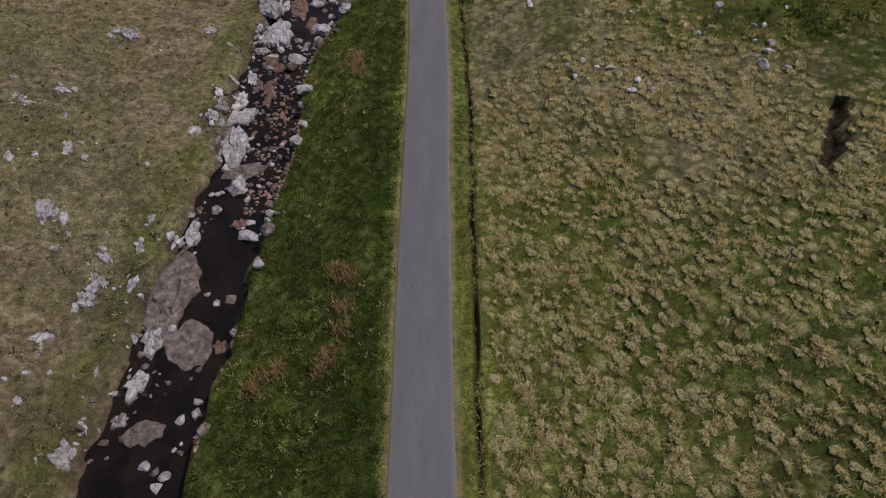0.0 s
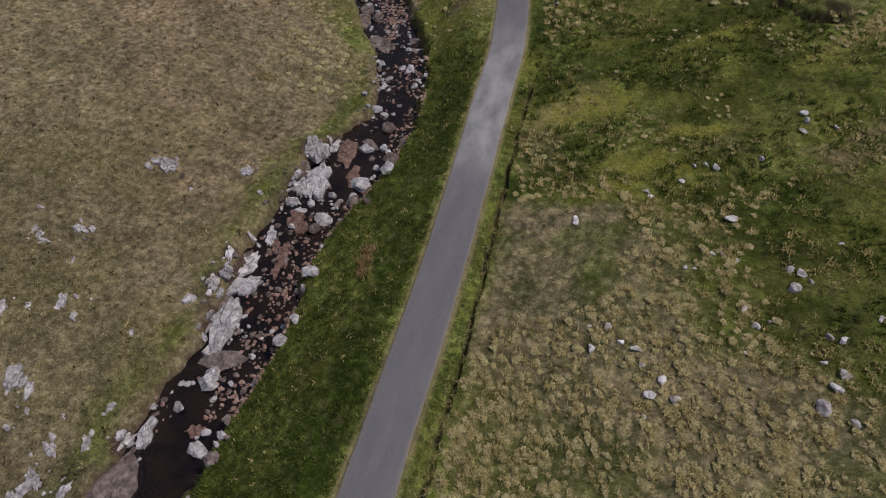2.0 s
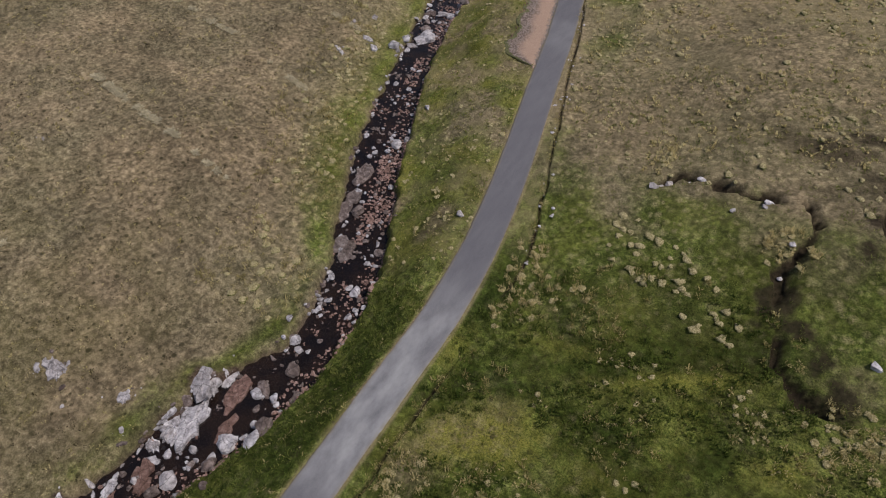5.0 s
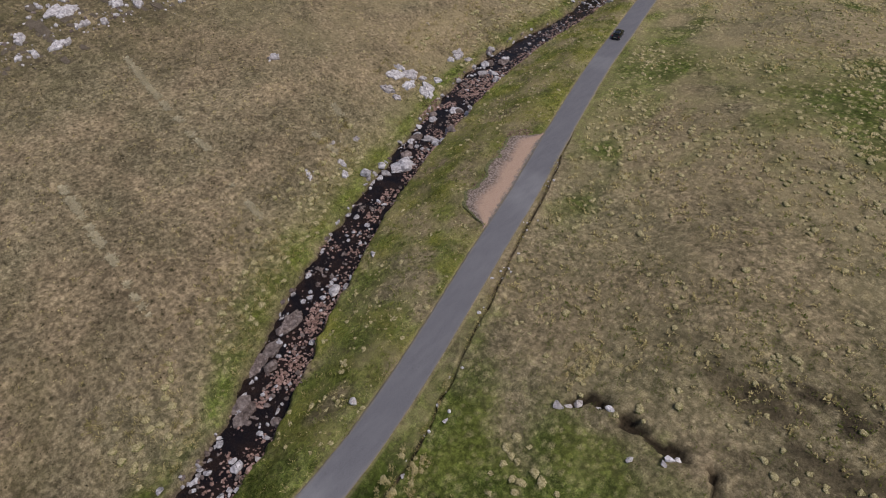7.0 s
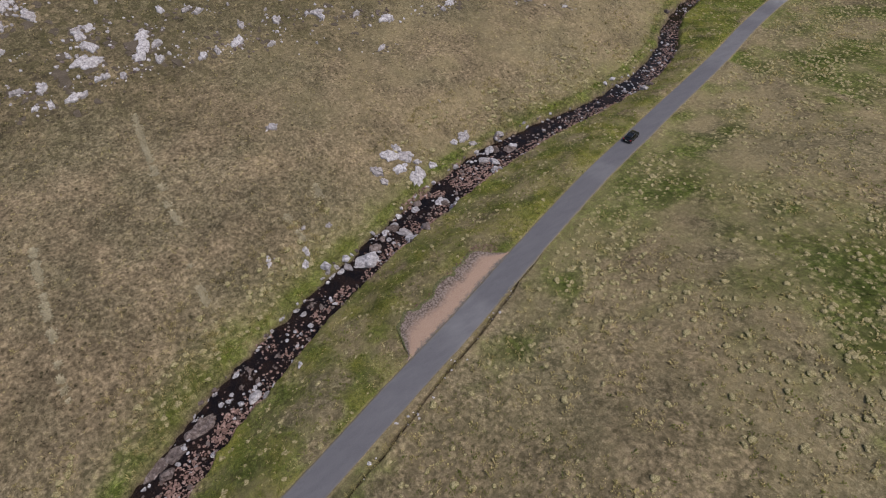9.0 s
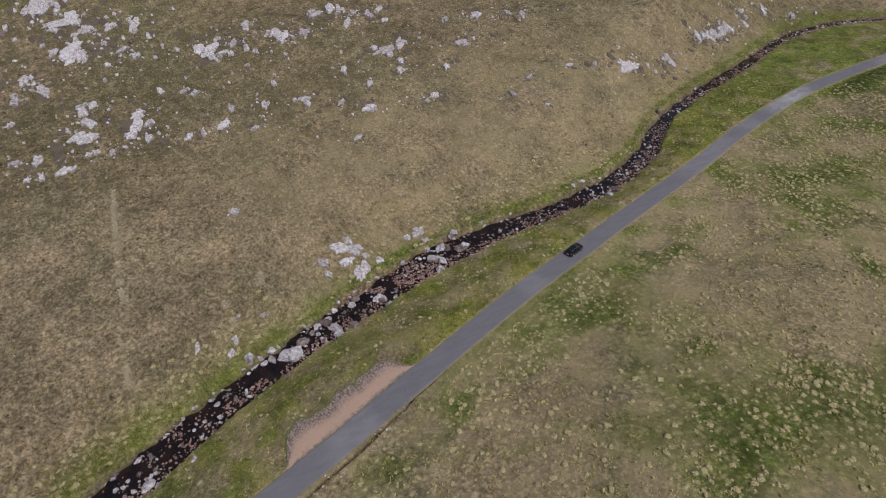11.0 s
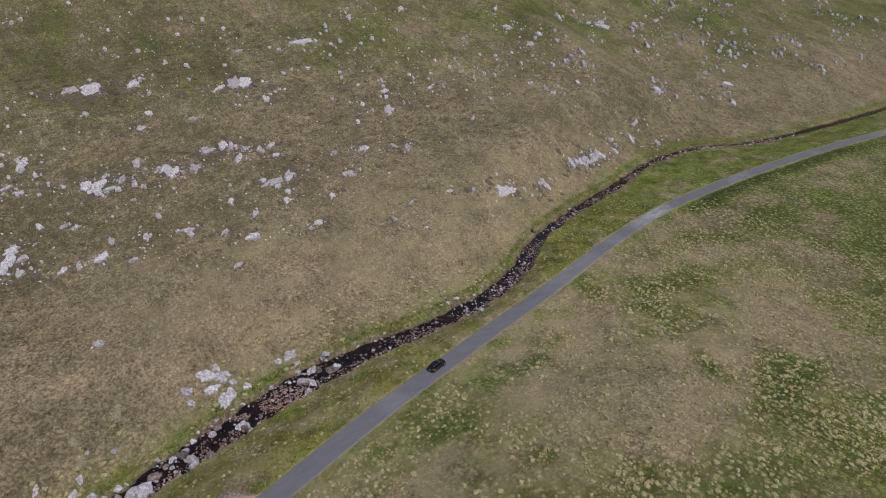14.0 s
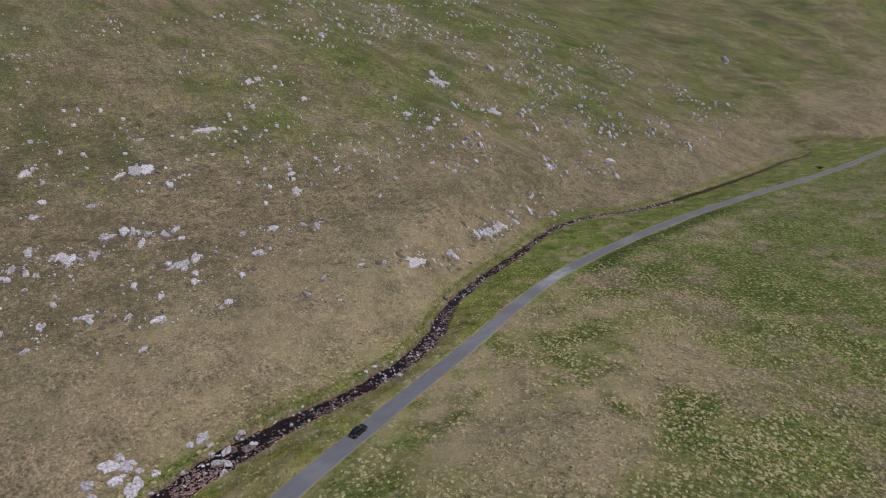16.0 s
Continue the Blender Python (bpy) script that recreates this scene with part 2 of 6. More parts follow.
def make_pull_in():
    m, nt, b = shader("pull_in_grit", 0.95, 0.2)
    s = nt.nodes.new("ShaderNodeSeparateColor")
    nt.links.new(attribute(nt, "along").outputs["Color"], s.inputs["Color"])
    fine, clump = grain(nt, 0.05, 5, 0.8), grain(nt, 0.6, 6, 0.8)
    sand = ramp(nt, fine, (0.40, (0.300, 0.198, 0.155)), (0.50, (0.365, 0.252, 0.202)), (0.60, (0.435, 0.315, 0.262)))
    grit = ramp(nt, grain(nt, 0.16, 5, 0.8), (0.42, (0.060, 0.046, 0.042)), (0.50, (0.165, 0.130, 0.120)), (0.58, (0.300, 0.250, 0.240)))
    grass = ramp(nt, fine, (0.40, (0.020, 0.032, 0.007)), (0.50, (0.080, 0.104, 0.023)), (0.60, (0.205, 0.218, 0.072)))
    tar = ramp(nt, fine, (0.42, (0.090, 0.086, 0.090)), (0.58, (0.150, 0.140, 0.140)))
    wob = calc(nt, "ADD", s.outputs[0], calc(nt, "MULTIPLY", calc(nt, "SUBTRACT", clump, 0.3), 0.5))
    col = mix(nt, ramp(nt, wob, (0.10, 0.0), (0.22, 1.0)), tar, sand)
    col = mix(nt, ramp(nt, wob, (0.50, 0.0), (0.78, 0.9)), col, grit)
    col = mix(nt, ramp(nt, wob, (0.96, 0.0), (1.0, 0.7)), col, grass)
    nt.links.new(col, b.inputs["Base Color"])
    bump(nt, b, fine, 0.06)
    return m


PULL_IN = make_pull_in()


def make_hummock():
    m, nt, b = shader("hummock_straw", 0.95, 0.1)
    fine = grain(nt, 0.07, 5, 0.8, stretch=(1, 1, 0.25))
    c = ramp(nt, fine, (0.40, (0.165, 0.142, 0.066)), (0.50, (0.330, 0.285, 0.155)), (0.60, (0.550, 0.480, 0.310)))
    isl = nt.nodes.new("ShaderNodeNewGeometry").outputs["Random Per Island"]
    top = calc(nt, "ADD", attribute(nt, "crown").outputs["Fac"], calc(nt, "MULTIPLY", calc(nt, "SUBTRACT", 0.55, isl), 0.5))
    top = calc(nt, "ADD", top, calc(nt, "MULTIPLY", calc(nt, "SUBTRACT", fine, 0.42), 1.4))
    c = mix(nt, ramp(nt, top, (0.28, 1.0), (0.75, 0.0)), c, ramp(nt, fine, (0.40, (0.036, 0.056, 0.009)), (0.60, (0.170, 0.190, 0.048))))
    nt.links.new(c, b.inputs["Base Color"])
    bump(nt, b, fine, 0.15)
    return m


HUMMOCK = make_hummock()


# ---- lie of the land ----
ROAD_Y = [-60, 0, 30, 60, 72, 85, 93, 100, 108, 116, 125, 138, 150, 165, 180, 197, 212, 228, 245, 265, 286, 308, 330, 357, 380, 405, 430, 460, 490, 525, 565, 620, 680, 800, 1000, 1400]
ROAD_X = [-0.8, -1.05, -1.43, -1.66, -2.11, -2.61, -2.8, -3.5, -4.84, -6.66, -9.1, -12.82, -16.1, -20.81, -25.59, -30.8, -34.89, -39.38, -44.02, -49.75, -56.35, -62.34, -66.94, -69.5, -70.34, -70.47, -70.23, -68.86, -67.02, -65.04, -61.76, -59.45, -58.93, -58.25, -51.02, -0.25]
ROAD_Z = [-1.2, -1.0, -0.9, -0.7, -0.73, -0.6, -0.27, 0.1, 0.63, 1.16, 1.63, 2.2, 2.6, 2.76, 2.6, 1.98, 1.2, 0.25, -0.91, -2.31, -3.8, -5.32, -6.6, -7.48, -8.0, -8.6, -9.2, -9.94, -10.8, -12.17, -14.0, -16.85, -20.0, -25.0, -30.0, -20.0]
BECK_Y = [-60, 0, 22, 38, 47, 58, 72, 84, 96, 104, 113, 125, 136, 152, 166, 184, 205, 226, 243, 261, 277, 302, 334, 378, 405, 436, 488, 565, 657, 765, 785, 805, 884, 1000, 1400]
BECK_X = [-24.0, -22.0, -20.96, -20.1, -19.13, -19.76, -17.6, -15.5, -18.6, -22.9, -28.1, -33.8, -38.3, -44.2, -48.3, -53.1, -55.2, -55.6, -58.1, -64.5, -75.0, -84.2, -93.0, -105.0, -104.7, -96.2, -92.5, -93.0, -100.0, -115.0, -130.0, -128.0, -80.0, -60.0, -10.0]
BECK_Z = [-7.3, -7.2, -7.0, -6.8, -6.7, -6.4, -6.2, -6.1, -5.9, -5.8, -5.6, -5.5, -5.4, -5.3, -5.4, -5.5, -5.7, -6.0, -6.3, -6.7, -7.1, -7.8, -9.0, -10.6, -11.4, -12.4, -14.0, -17.4, -23.4, -29.4, -29.9, -30.4, -33.4, -37.4, -29.4]
BECK_W = [3.8, 3.8, 4.0, 4.0, 3.9, 3.9, 4.6, 3.3, 3.5, 3.9, 4.1, 4.0, 3.5, 3.6, 3.9, 4.3, 3.7, 3.1, 3.2, 2.9, 2.4, 2.3, 2.3, 2.1, 2.1, 2.1, 2.1, 2.1, 2.1, 2.1, 2.5, 2.5, 2.3, 2.3, 2.3]


def curve(xs, ys):
    """A smooth line through control points, as a function of its first coordinate."""
    xs, ys = np.array(xs, float), np.array(ys, float)
    h = np.diff(xs)
    d = np.diff(ys) / h
    m = np.concatenate([[d[0]], (d[:-1] * h[1:] + d[1:] * h[:-1]) / (h[:-1] + h[1:]), [d[-1]]])

    def at(q):
        q = np.clip(np.asarray(q, float), xs[0], xs[-1])
        i = np.clip(np.searchsorted(xs, q) - 1, 0, len(h) - 1)
        t = (q - xs[i]) / h[i]
        return ((2 * t**3 - 3 * t**2 + 1) * ys[i] + (t**3 - 2 * t**2 + t) * h[i] * m[i]
                + (3 * t**2 - 2 * t**3) * ys[i + 1] + (t**3 - t**2) * h[i] * m[i + 1])
    return at


road_x, road_z = curve(ROAD_Y, ROAD_X), curve(ROAD_Y, ROAD_Z)
beck_x, beck_z, beck_w = curve(BECK_Y, BECK_X), curve(BECK_Y, BECK_Z), curve(BECK_Y, BECK_W)
fell = curve([-4000, -900, -400, -263, -240, -220, -205, -187, -160, -130, -118, -105, -84, -68, -52, -40, -25, 0, 4000],
             [760, 210, 98, 54, 45, 37, 32.5, 27.5, 18, 10.5, 8, 4.8, 2.0, 0.6, -1.2, -3.0, -4.8, -6, -6])
right_rise = curve([0, 4, 8, 16, 30, 50, 80, 200, 600, 4000], [0, 0.1, 0.5, 1.6, 3.9, 6.0, 8.0, 15, 60, 500])
right_gain = curve([-60, 60, 76, 90, 118, 160, 200, 230, 265, 300, 380, 800, 1400], [1.15, 1.1, 0.9, 0.95, 1.5, 1.5, 1.5, 1.25, 0.9, 0.65, 0.55, 1, 1])
ROAD_HALF = curve([-60, 60, 80, 110, 160, 250, 400, 1400], [2.12, 2.15, 2.25, 2.35, 2.35, 2.3, 2.4, 2.6])


def slope_of(line, y):
    return (line(y + 1) - line(y - 1)) / 2


def smooth(a, b, v):
    t = np.clip((v - a) / (b - a), 0, 1)
    return t * t * (3 - 2 * t)


def rough(x, y, size, seed=0):
    """Smooth value noise from -1 to 1, with cells of that size."""
    x, y = np.asarray(x, float) / size, np.asarray(y, float) / size
    i, j = np.floor(x), np.floor(y)
    fx, fy = x - i, y - j
    fx, fy = fx * fx * (3 - 2 * fx), fy * fy * (3 - 2 * fy)

    def rnd(a, b):
        v = np.sin(a * 127.1 + b * 311.7 + seed * 74.7) * 43758.5453
        return (v - np.floor(v)) * 2 - 1
    return (rnd(i, j) * (1 - fx) + rnd(i + 1, j) * fx) * (1 - fy) + (rnd(i, j + 1) * (1 - fx) + rnd(i + 1, j + 1) * fx) * fy


def offsets(x, y):
    """Metres to the right of the road's middle, and to the left of the beck's middle."""
    r = (x - road_x(y)) / np.sqrt(1 + slope_of(road_x, y) ** 2)
    b = (beck_x(y) - x) / np.sqrt(1 + slope_of(beck_x, y) ** 2)
    return r, b


DITCH = curve([-60, 0, 20, 40, 70, 82, 88, 96, 105, 116, 130, 150, 175, 205, 1400], [3.35, 3.4, 3.48, 3.91, 3.85, 4.21, 4.36, 4.94, 5.97, 5.18, 4.19, 3.2, 2.03, 1.4, 4.0])


def ditch_depth(y):
    return smooth(-80, -60, y) * (1 - smooth(86, 90, y)) * 0.55 + smooth(98, 103, y) * (1 - smooth(166, 174, y)) * 0.52


def layby(y):
    """Width, from 0 to 1, of the pull-in beside the road."""
    return smooth(141.5, 145.5, y) * (1 - smooth(163.8, 168.2, y))


GULLIES = [
    [(11.6, 123.8), (13.0, 125.7), (17.1, 125.4), (20.5, 124.6), (24.3, 124.3), (27.5, 124.8), (29.0, 121.8), (28.7, 118.7), (27.6, 114.3), (28.6, 108.3), (30.2, 103.9), (33.2, 101.1), (36.7, 100.2)],
    [(34.9, 126.3), (36.9, 121.2), (37.6, 117.7)],
    [(32.6, 41.2), (31.2, 38.6), (30.0, 36.0), (28.8, 33.9)],
]
PALE_LINES = [
    [(-108.0, 129.0), (-97.0, 127.2), (-85.0, 125.6), (-78.0, 125.0)],
    [(-74.5, 124.3), (-68.0, 124.6)], [(-58.0, 122.2), (-46.5, 121.6)],
    [(-75.5, 101.2), (-62.0, 99.8), (-54.0, 99.2)], [(-50.0, 98.6), (-42.8, 97.8)],
    [(-60.4, 141.9), (-53.1, 142.2)], [(-66.9, 151.4), (-61.2, 150.1)], [(-61.0, 72.4), (-55.5, 72.4)],
]


def near_line(x, y, line):
    """Distance of places from a broken line."""
    best = np.full(np.shape(x), 1e9)
    for (ax, ay), (bx, by) in zip(line, line[1:]):
        t = np.clip(((x - ax) * (bx - ax) + (y - ay) * (by - ay)) / ((bx - ax) ** 2 + (by - ay) ** 2), 0, 1)
        best = np.minimum(best, np.hypot(x - ax - t * (bx - ax), y - ay - t * (by - ay)))
    return best


def gully(x, y):
    """How much of a peat gully is at a place, from 0 to 1."""
    d = np.minimum.reduce([near_line(x, y, g) for g in GULLIES]) + 0.55 * rough(x, y, 2.6, 71) + 0.4 * rough(x, y, 1.1, 72)
    return 1 - smooth(0.1, 0.75, d)


def land(x, y, fine=True):
    """Height of the ground."""
    x, y = np.asarray(x, float), np.asarray(y, float)
    r, b = offsets(x, y)
    w, half = beck_w(y), ROAD_HALF(y)
    wob = 0.45 * rough(x, y, 2.3, 5) + 0.35 * rough(x, y, 0.9, 6)
    zb, zr = beck_z(y), road_z(y)
    # west of the beck
    far = np.maximum(b - w, 0)
    lower = smooth(390, 450, y)
    side = fell(x + 20 * lower) * (1 + 0.05 * rough(x, y, 70, 1)) - 12 * lower - 14 * smooth(560, 760, y)
    foot = zb + 0.9 + 0.06 * np.minimum(far, 12)
    west = foot + (side - foot) * smooth(0, 22 + 0.1 * np.clip(y - 200, 0, 300), far)
    # between beck and road
    gap = np.maximum((road_x(y) - half - 0.5) - (beck_x(y) + w), 1.5)
    shelf = 5.0 * layby(y)
    k = np.clip((-r - half - 0.5 - shelf) / np.maximum(gap - shelf, 1.5), 0, 1)
    bank = (0.9 + np.minimum(gap * 0.06, 0.6)) * (1 - 0.75 * smooth(280, 340, y))
    mid = zr + 0.01 + (zb + bank - zr) * (0.25 * k + 0.75 * smooth(0.12, 1.0, k))
    # east of the road
    up = np.maximum(r - half, 0)
    east = zr + 0.01 + right_rise(up) * right_gain(y) * (1 + 0.08 * rough(x, y, 45, 2))
    z = np.where(r > -half, east, np.where(b > 0, west, mid))
    z = z - 0.1 * (1 - smooth(half - 0.35, half - 0.1, np.abs(r)))
    # bed of the beck with its cut banks
    e = np.abs(b) - w + wob * (w > 1.8)
    bed = zb - 0.35 + 0.12 * rough(x, y, 1.7, 9) + 0.25 * np.clip(-e / w, 0, 1) * -1
    z = np.where(np.abs(b) < w + 3, bed + (z - bed) * smooth(-0.5, 0.55, e), z)
    # ditch beside the road
    dd = r - DITCH(y) - 0.2 * rough(y, y * 0, 3.1, 4)
    z = z - 1.3 * ditch_depth(y) * np.exp(-(dd / 0.17) ** 2) * (0.75 + 0.4 * rough(x, y, 2.0, 8))
    # peat gullies, and the cutting beside the road further on
    z = z - 1.25 * gully(x, y)
    z = z + 1.6 * smooth(3.4, 8, r) * smooth(335, 370, y) * (1 - smooth(430, 520, y)) * (1 - smooth(14, 40, r))
    # far fells that close the dale
    z = z + 0.00011 * np.maximum(y - 760, 0) ** 2 + 0.0003 * np.maximum(-y - 80, 0) ** 2
    if fine:
        calm = smooth(half + 0.1, half + 2.5, np.abs(r)) * smooth(0.3, 2.0, np.abs(e) * (e > 0))
        z = z + calm * (0.55 * rough(x, y, 17, 11) + 0.22 * rough(x, y, 5.1, 12) + (0.10 + 0.05 * (r > 0)) * rough(x, y, 1.3, 13))
    return z

# places and widths of the stones that stand out
BANK_STONES = [(-37.4, 65.5, 2.1), (-38.8, 64.2, 0.9), (-28.3, 67.1, 1.6), (-45.0, 54.6, 0.9), (-43.8, 52.1, 0.9), (-42.9, 51.5, 1.0), (-42.0, 51.0, 1.3), (-39.8, 53.6, 2.0), (-38.4, 50.0, 0.7), (-36.7, 45.8, 1.9), (-40.7, 43.0, 1.4), (-38.9, 44.1, 0.8), (-34.8, 44.6, 1.1), (-35.7, 37.5, 2.2), (-33.9, 36.9, 1.5), (-33.0, 35.4, 0.9), (-26.7, 37.7, 1.1), (-33.5, 33.6, 0.7), (-26.8, 34.5, 1.4), (-29.2, 33.1, 1.7), (-29.0, 30.7, 1.7), (-29.2, 28.6, 2.1), (-29.1, 29.6, 2.1), (-26.0, 30.4, 1.8), (-31.1, 24.9, 1.7), (-30.8, 23.6, 0.7), (-26.1, 22.2, 0.8), (-30.6, 19.6, 0.8), (-31.0, 21.8, 0.7), (-29.3, 21.9, 0.5), (-24.7, 21.0, 1.0), (-25.6, 17.9, 1.2)]
BANK_STONES_2 = [(-26.1, 15.5, 1.9), (-24.8, 18.0, 0.4), (-32.1, 21.2, 0.6), (-27.6, 21.8, 0.4), (-24.7, 25.6, 1.2), (-24.1, 23.4, 0.8), (-27.8, 15.5, 0.4), (-29.1, 44.8, 0.9), (-30.0, 35.9, 0.6), (-37.5, 65.1, 2.6), (-28.2, 67.6, 1.5), (-25.2, 64.7, 0.9), (-68.6, 87.1, 1.0), (-38.4, 64.0, 0.9)]
# bedrock and slabs along the stream: place, length, width and heading
STREAM_BEDROCK = [(-21.7, 48.6, 6.8, 3.0, 1.69), (-22.6, 56.0, 3.7, 1.6, -1.64), (-21.8, 53.3, 3.4, 2.0, -2.39), (-24.6, 56.0, 1.8, 0.8, 2.04), (-23.8, 53.6, 1.4, 1.2, 2.06), (-24.5, 52.2, 2.0, 1.2, 2.18), (-22.2, 60.5, 2.2, 1.0, 2.02), (-20.4, 69.8, 6.0, 2.6, 1.88), (-21.3, 68.0, 3.2, 2.6, 2.17), (-21.9, 65.6, 2.0, 1.2, 2.94), (-22.4, 73.4, 3.6, 2.4, 2.28), (-20.8, 75.9, 2.3, 1.0, 1.54), (-23.0, 36.7, 2.7, 1.4, 1.71), (-24.1, 35.4, 1.6, 0.7, -1.64), (-24.0, 28.7, 1.9, 1.2, 1.76), (-23.3, 25.6, 3.2, 1.6, -1.55), (-23.3, 21.5, 2.5, 1.4, -1.61), (-23.6, 18.8, 1.2, 1.0, -1.99)]
STREAM_BEDROCK_2 = [(-20.0, 69.1, 3.4, 1.6, 1.91), (-21.4, 67.7, 1.9, 2.0, 2.89), (-21.9, 65.4, 1.4, 1.2, -2.91), (-20.7, 64.3, 1.7, 1.0, -2.62), (-20.7, 75.6, 1.5, 1.2, 1.97), (-21.6, 74.0, 2.2, 1.8, 2.27), (-21.9, 59.7, 1.7, 1.0, 1.77)]
STREAM_SLABS = [(-22.7, 31.3, 5.3, 2.8, -1.55), (-23.3, 28.1, 4.8, 2.4, 1.78), (-20.3, 25.0, 3.6, 2.6, -1.45), (-21.6, 17.9, 2.3, 1.4, -2.92), (-19.9, 44.9, 3.5, 1.4, -2.76), (-22.5, 50.7, 2.7, 1.2, 1.97)]
RED_SLABS = [(-19.7, 58.0, 3.9, 1.4, 1.83), (-20.3, 62.9, 3.6, 2.4, 2.13), (-18.8, 74.8, 5.4, 2.6, 1.87), (-21.0, 59.0, 2.8, 1.0, 1.9), (-17.7, 25.0, 1.7, 1.4, -3.11), (-18.9, 38.0, 2.0, 1.4, -2.78), (-16.7, 71.4, 4.1, 2.0, 1.79), (-19.3, 69.1, 2.0, 1.0, 2.49), (-19.8, 58.8, 3.4, 1.2, 1.77), (-19.4, 62.0, 2.0, 2.2, -2.7), (-19.7, 56.0, 2.8, 1.0, 1.84)]
STREAM_BOULDERS = [(-20.1, 43.2, 1.6, 1.6, 2.62), (-21.5, 39.6, 1.3, 1.0, 2.43), (-15.9, 39.1, 1.2, 0.8, 2.09), (-15.4, 35.6, 1.4, 1.2, -1.61), (-17.8, 36.4, 1.8, 1.2, 2.52), (-17.5, 64.0, 2.2, 1.6, 2.14), (-17.8, 62.2, 1.4, 1.0, 1.95), (-15.3, 53.8, 1.2, 0.8, 2.52), (-16.0, 53.8, 1.0, 0.7, 2.45), (-14.3, 49.7, 1.2, 0.8, 2.02), (-15.1, 70.3, 2.2, 2.0, 1.56), (-16.6, 77.1, 2.4, 1.6, 2.39), (-12.3, 71.6, 2.7, 1.8, 1.82), (-14.7, 47.3, 1.4, 1.0, 2.1)]
STREAM_BOULDERS_2 = [(-16.6, 17.4, 1.1, 0.8, -3.13), (-18.2, 19.4, 0.7, 0.7, 3.0), (-15.3, 70.0, 2.0, 1.8, -2.23), (-16.7, 76.3, 1.8, 1.6, 2.84), (-15.2, 80.7, 2.0, 1.8, -3.12), (-12.1, 73.1, 2.7, 1.8, 2.21), (-14.6, 76.8, 1.3, 1.0, 2.4), (-24.2, 112.2, 1.0, 0.7, 2.61), (-25.4, 105.7, 2.3, 1.8, 1.94), (-29.4, 110.7, 2.4, 1.6, 1.95), (-29.5, 120.9, 2.7, 1.8, 1.94), (-14.8, 55.1, 2.0, 1.4, 2.9), (-20.1, 42.4, 2.0, 1.6, 2.99)]
BECK_SLABS = [(-27.3, 105.2, 2.6), (-22.0, 99.4, 2.5), (-29.6, 112.5, 3.8), (-27.9, 107.9, 3.0), (-23.4, 99.3, 2.8), (-21.7, 98.2, 2.6), (-26.7, 103.8, 2.4)]
BECK_BOULDERS = [(-15.2, 67.5, 1.8), (-15.0, 37.6, 0.7), (-15.6, 31.8, 1.4), (-17.9, 29.6, 1.1), (-20.1, 15.0, 0.9), (-19.2, 14.8, 0.8), (-19.6, 14.1, 1.0), (-20.7, 15.4, 0.9), (-21.9, 41.9, 0.8), (-16.6, 42.6, 1.0), (-16.8, 49.2, 0.9)]
BECK_BOULDERS_2 = [(-15.6, 68.0, 1.3), (-12.6, 78.4, 1.4), (-18.6, 89.2, 1.2), (-17.9, 84.4, 0.9), (-17.5, 94.0, 1.3), (-14.9, 90.1, 0.9), (-17.0, 98.8, 1.0), (-15.5, 74.9, 1.1), (-14.3, 71.7, 1.1), (-12.5, 65.3, 1.0), (-14.2, 73.3, 1.1), (-18.6, 90.9, 1.3), (-14.1, 92.6, 0.8), (-18.6, 80.7, 1.0), (-15.7, 83.8, 0.9)]
BECK_BOULDERS_3 = [(-23.1, 102.9, 0.6), (-22.3, 104.2, 0.6), (-18.9, 106.5, 0.6), (-16.4, 93.8, 1.6), (-19.5, 90.6, 1.1), (-18.8, 89.2, 1.3), (-18.1, 84.1, 1.4), (-16.7, 83.3, 1.2), (-15.5, 85.7, 0.8), (-40.7, 136.2, 0.8), (-44.0, 150.5, 3.3), (-45.7, 153.7, 2.0), (-43.9, 159.7, 2.3), (-47.9, 156.5, 1.6), (-50.8, 161.6, 1.6), (-50.0, 171.8, 1.7), (-56.5, 191.6, 2.4), (-51.0, 186.9, 2.1), (-55.5, 196.0, 2.2), (-59.1, 195.0, 1.9), (-43.7, 163.1, 1.8), (-38.3, 140.2, 1.2), (-28.7, 128.8, 1.3), (-34.5, 127.1, 1.1), (-39.7, 134.5, 1.0), (-46.1, 142.6, 1.9)]
BECK_BOULDERS_4 = [(-43.1, 150.1, 3.1), (-45.8, 153.2, 1.6), (-42.6, 160.1, 2.2), (-42.4, 163.1, 1.6), (-44.4, 146.3, 2.0), (-49.1, 159.6, 1.9), (-48.4, 157.1, 1.6), (-48.7, 171.5, 2.2), (-46.3, 172.0, 1.4), (-56.9, 189.9, 2.1), (-53.4, 188.6, 2.1), (-54.7, 194.5, 2.7), (-58.9, 194.0, 1.9), (-54.8, 187.4, 2.1), (-56.5, 180.3, 1.5), (-52.6, 170.5, 1.2), (-52.4, 239.5, 2.3), (-52.0, 236.4, 2.0), (-61.1, 234.9, 1.8), (-60.8, 232.0, 1.8), (-70.7, 265.3, 2.0), (-79.9, 280.0, 1.8), (-39.6, 139.9, 1.3), (-39.2, 137.8, 1.3), (-39.7, 134.6, 1.4)]
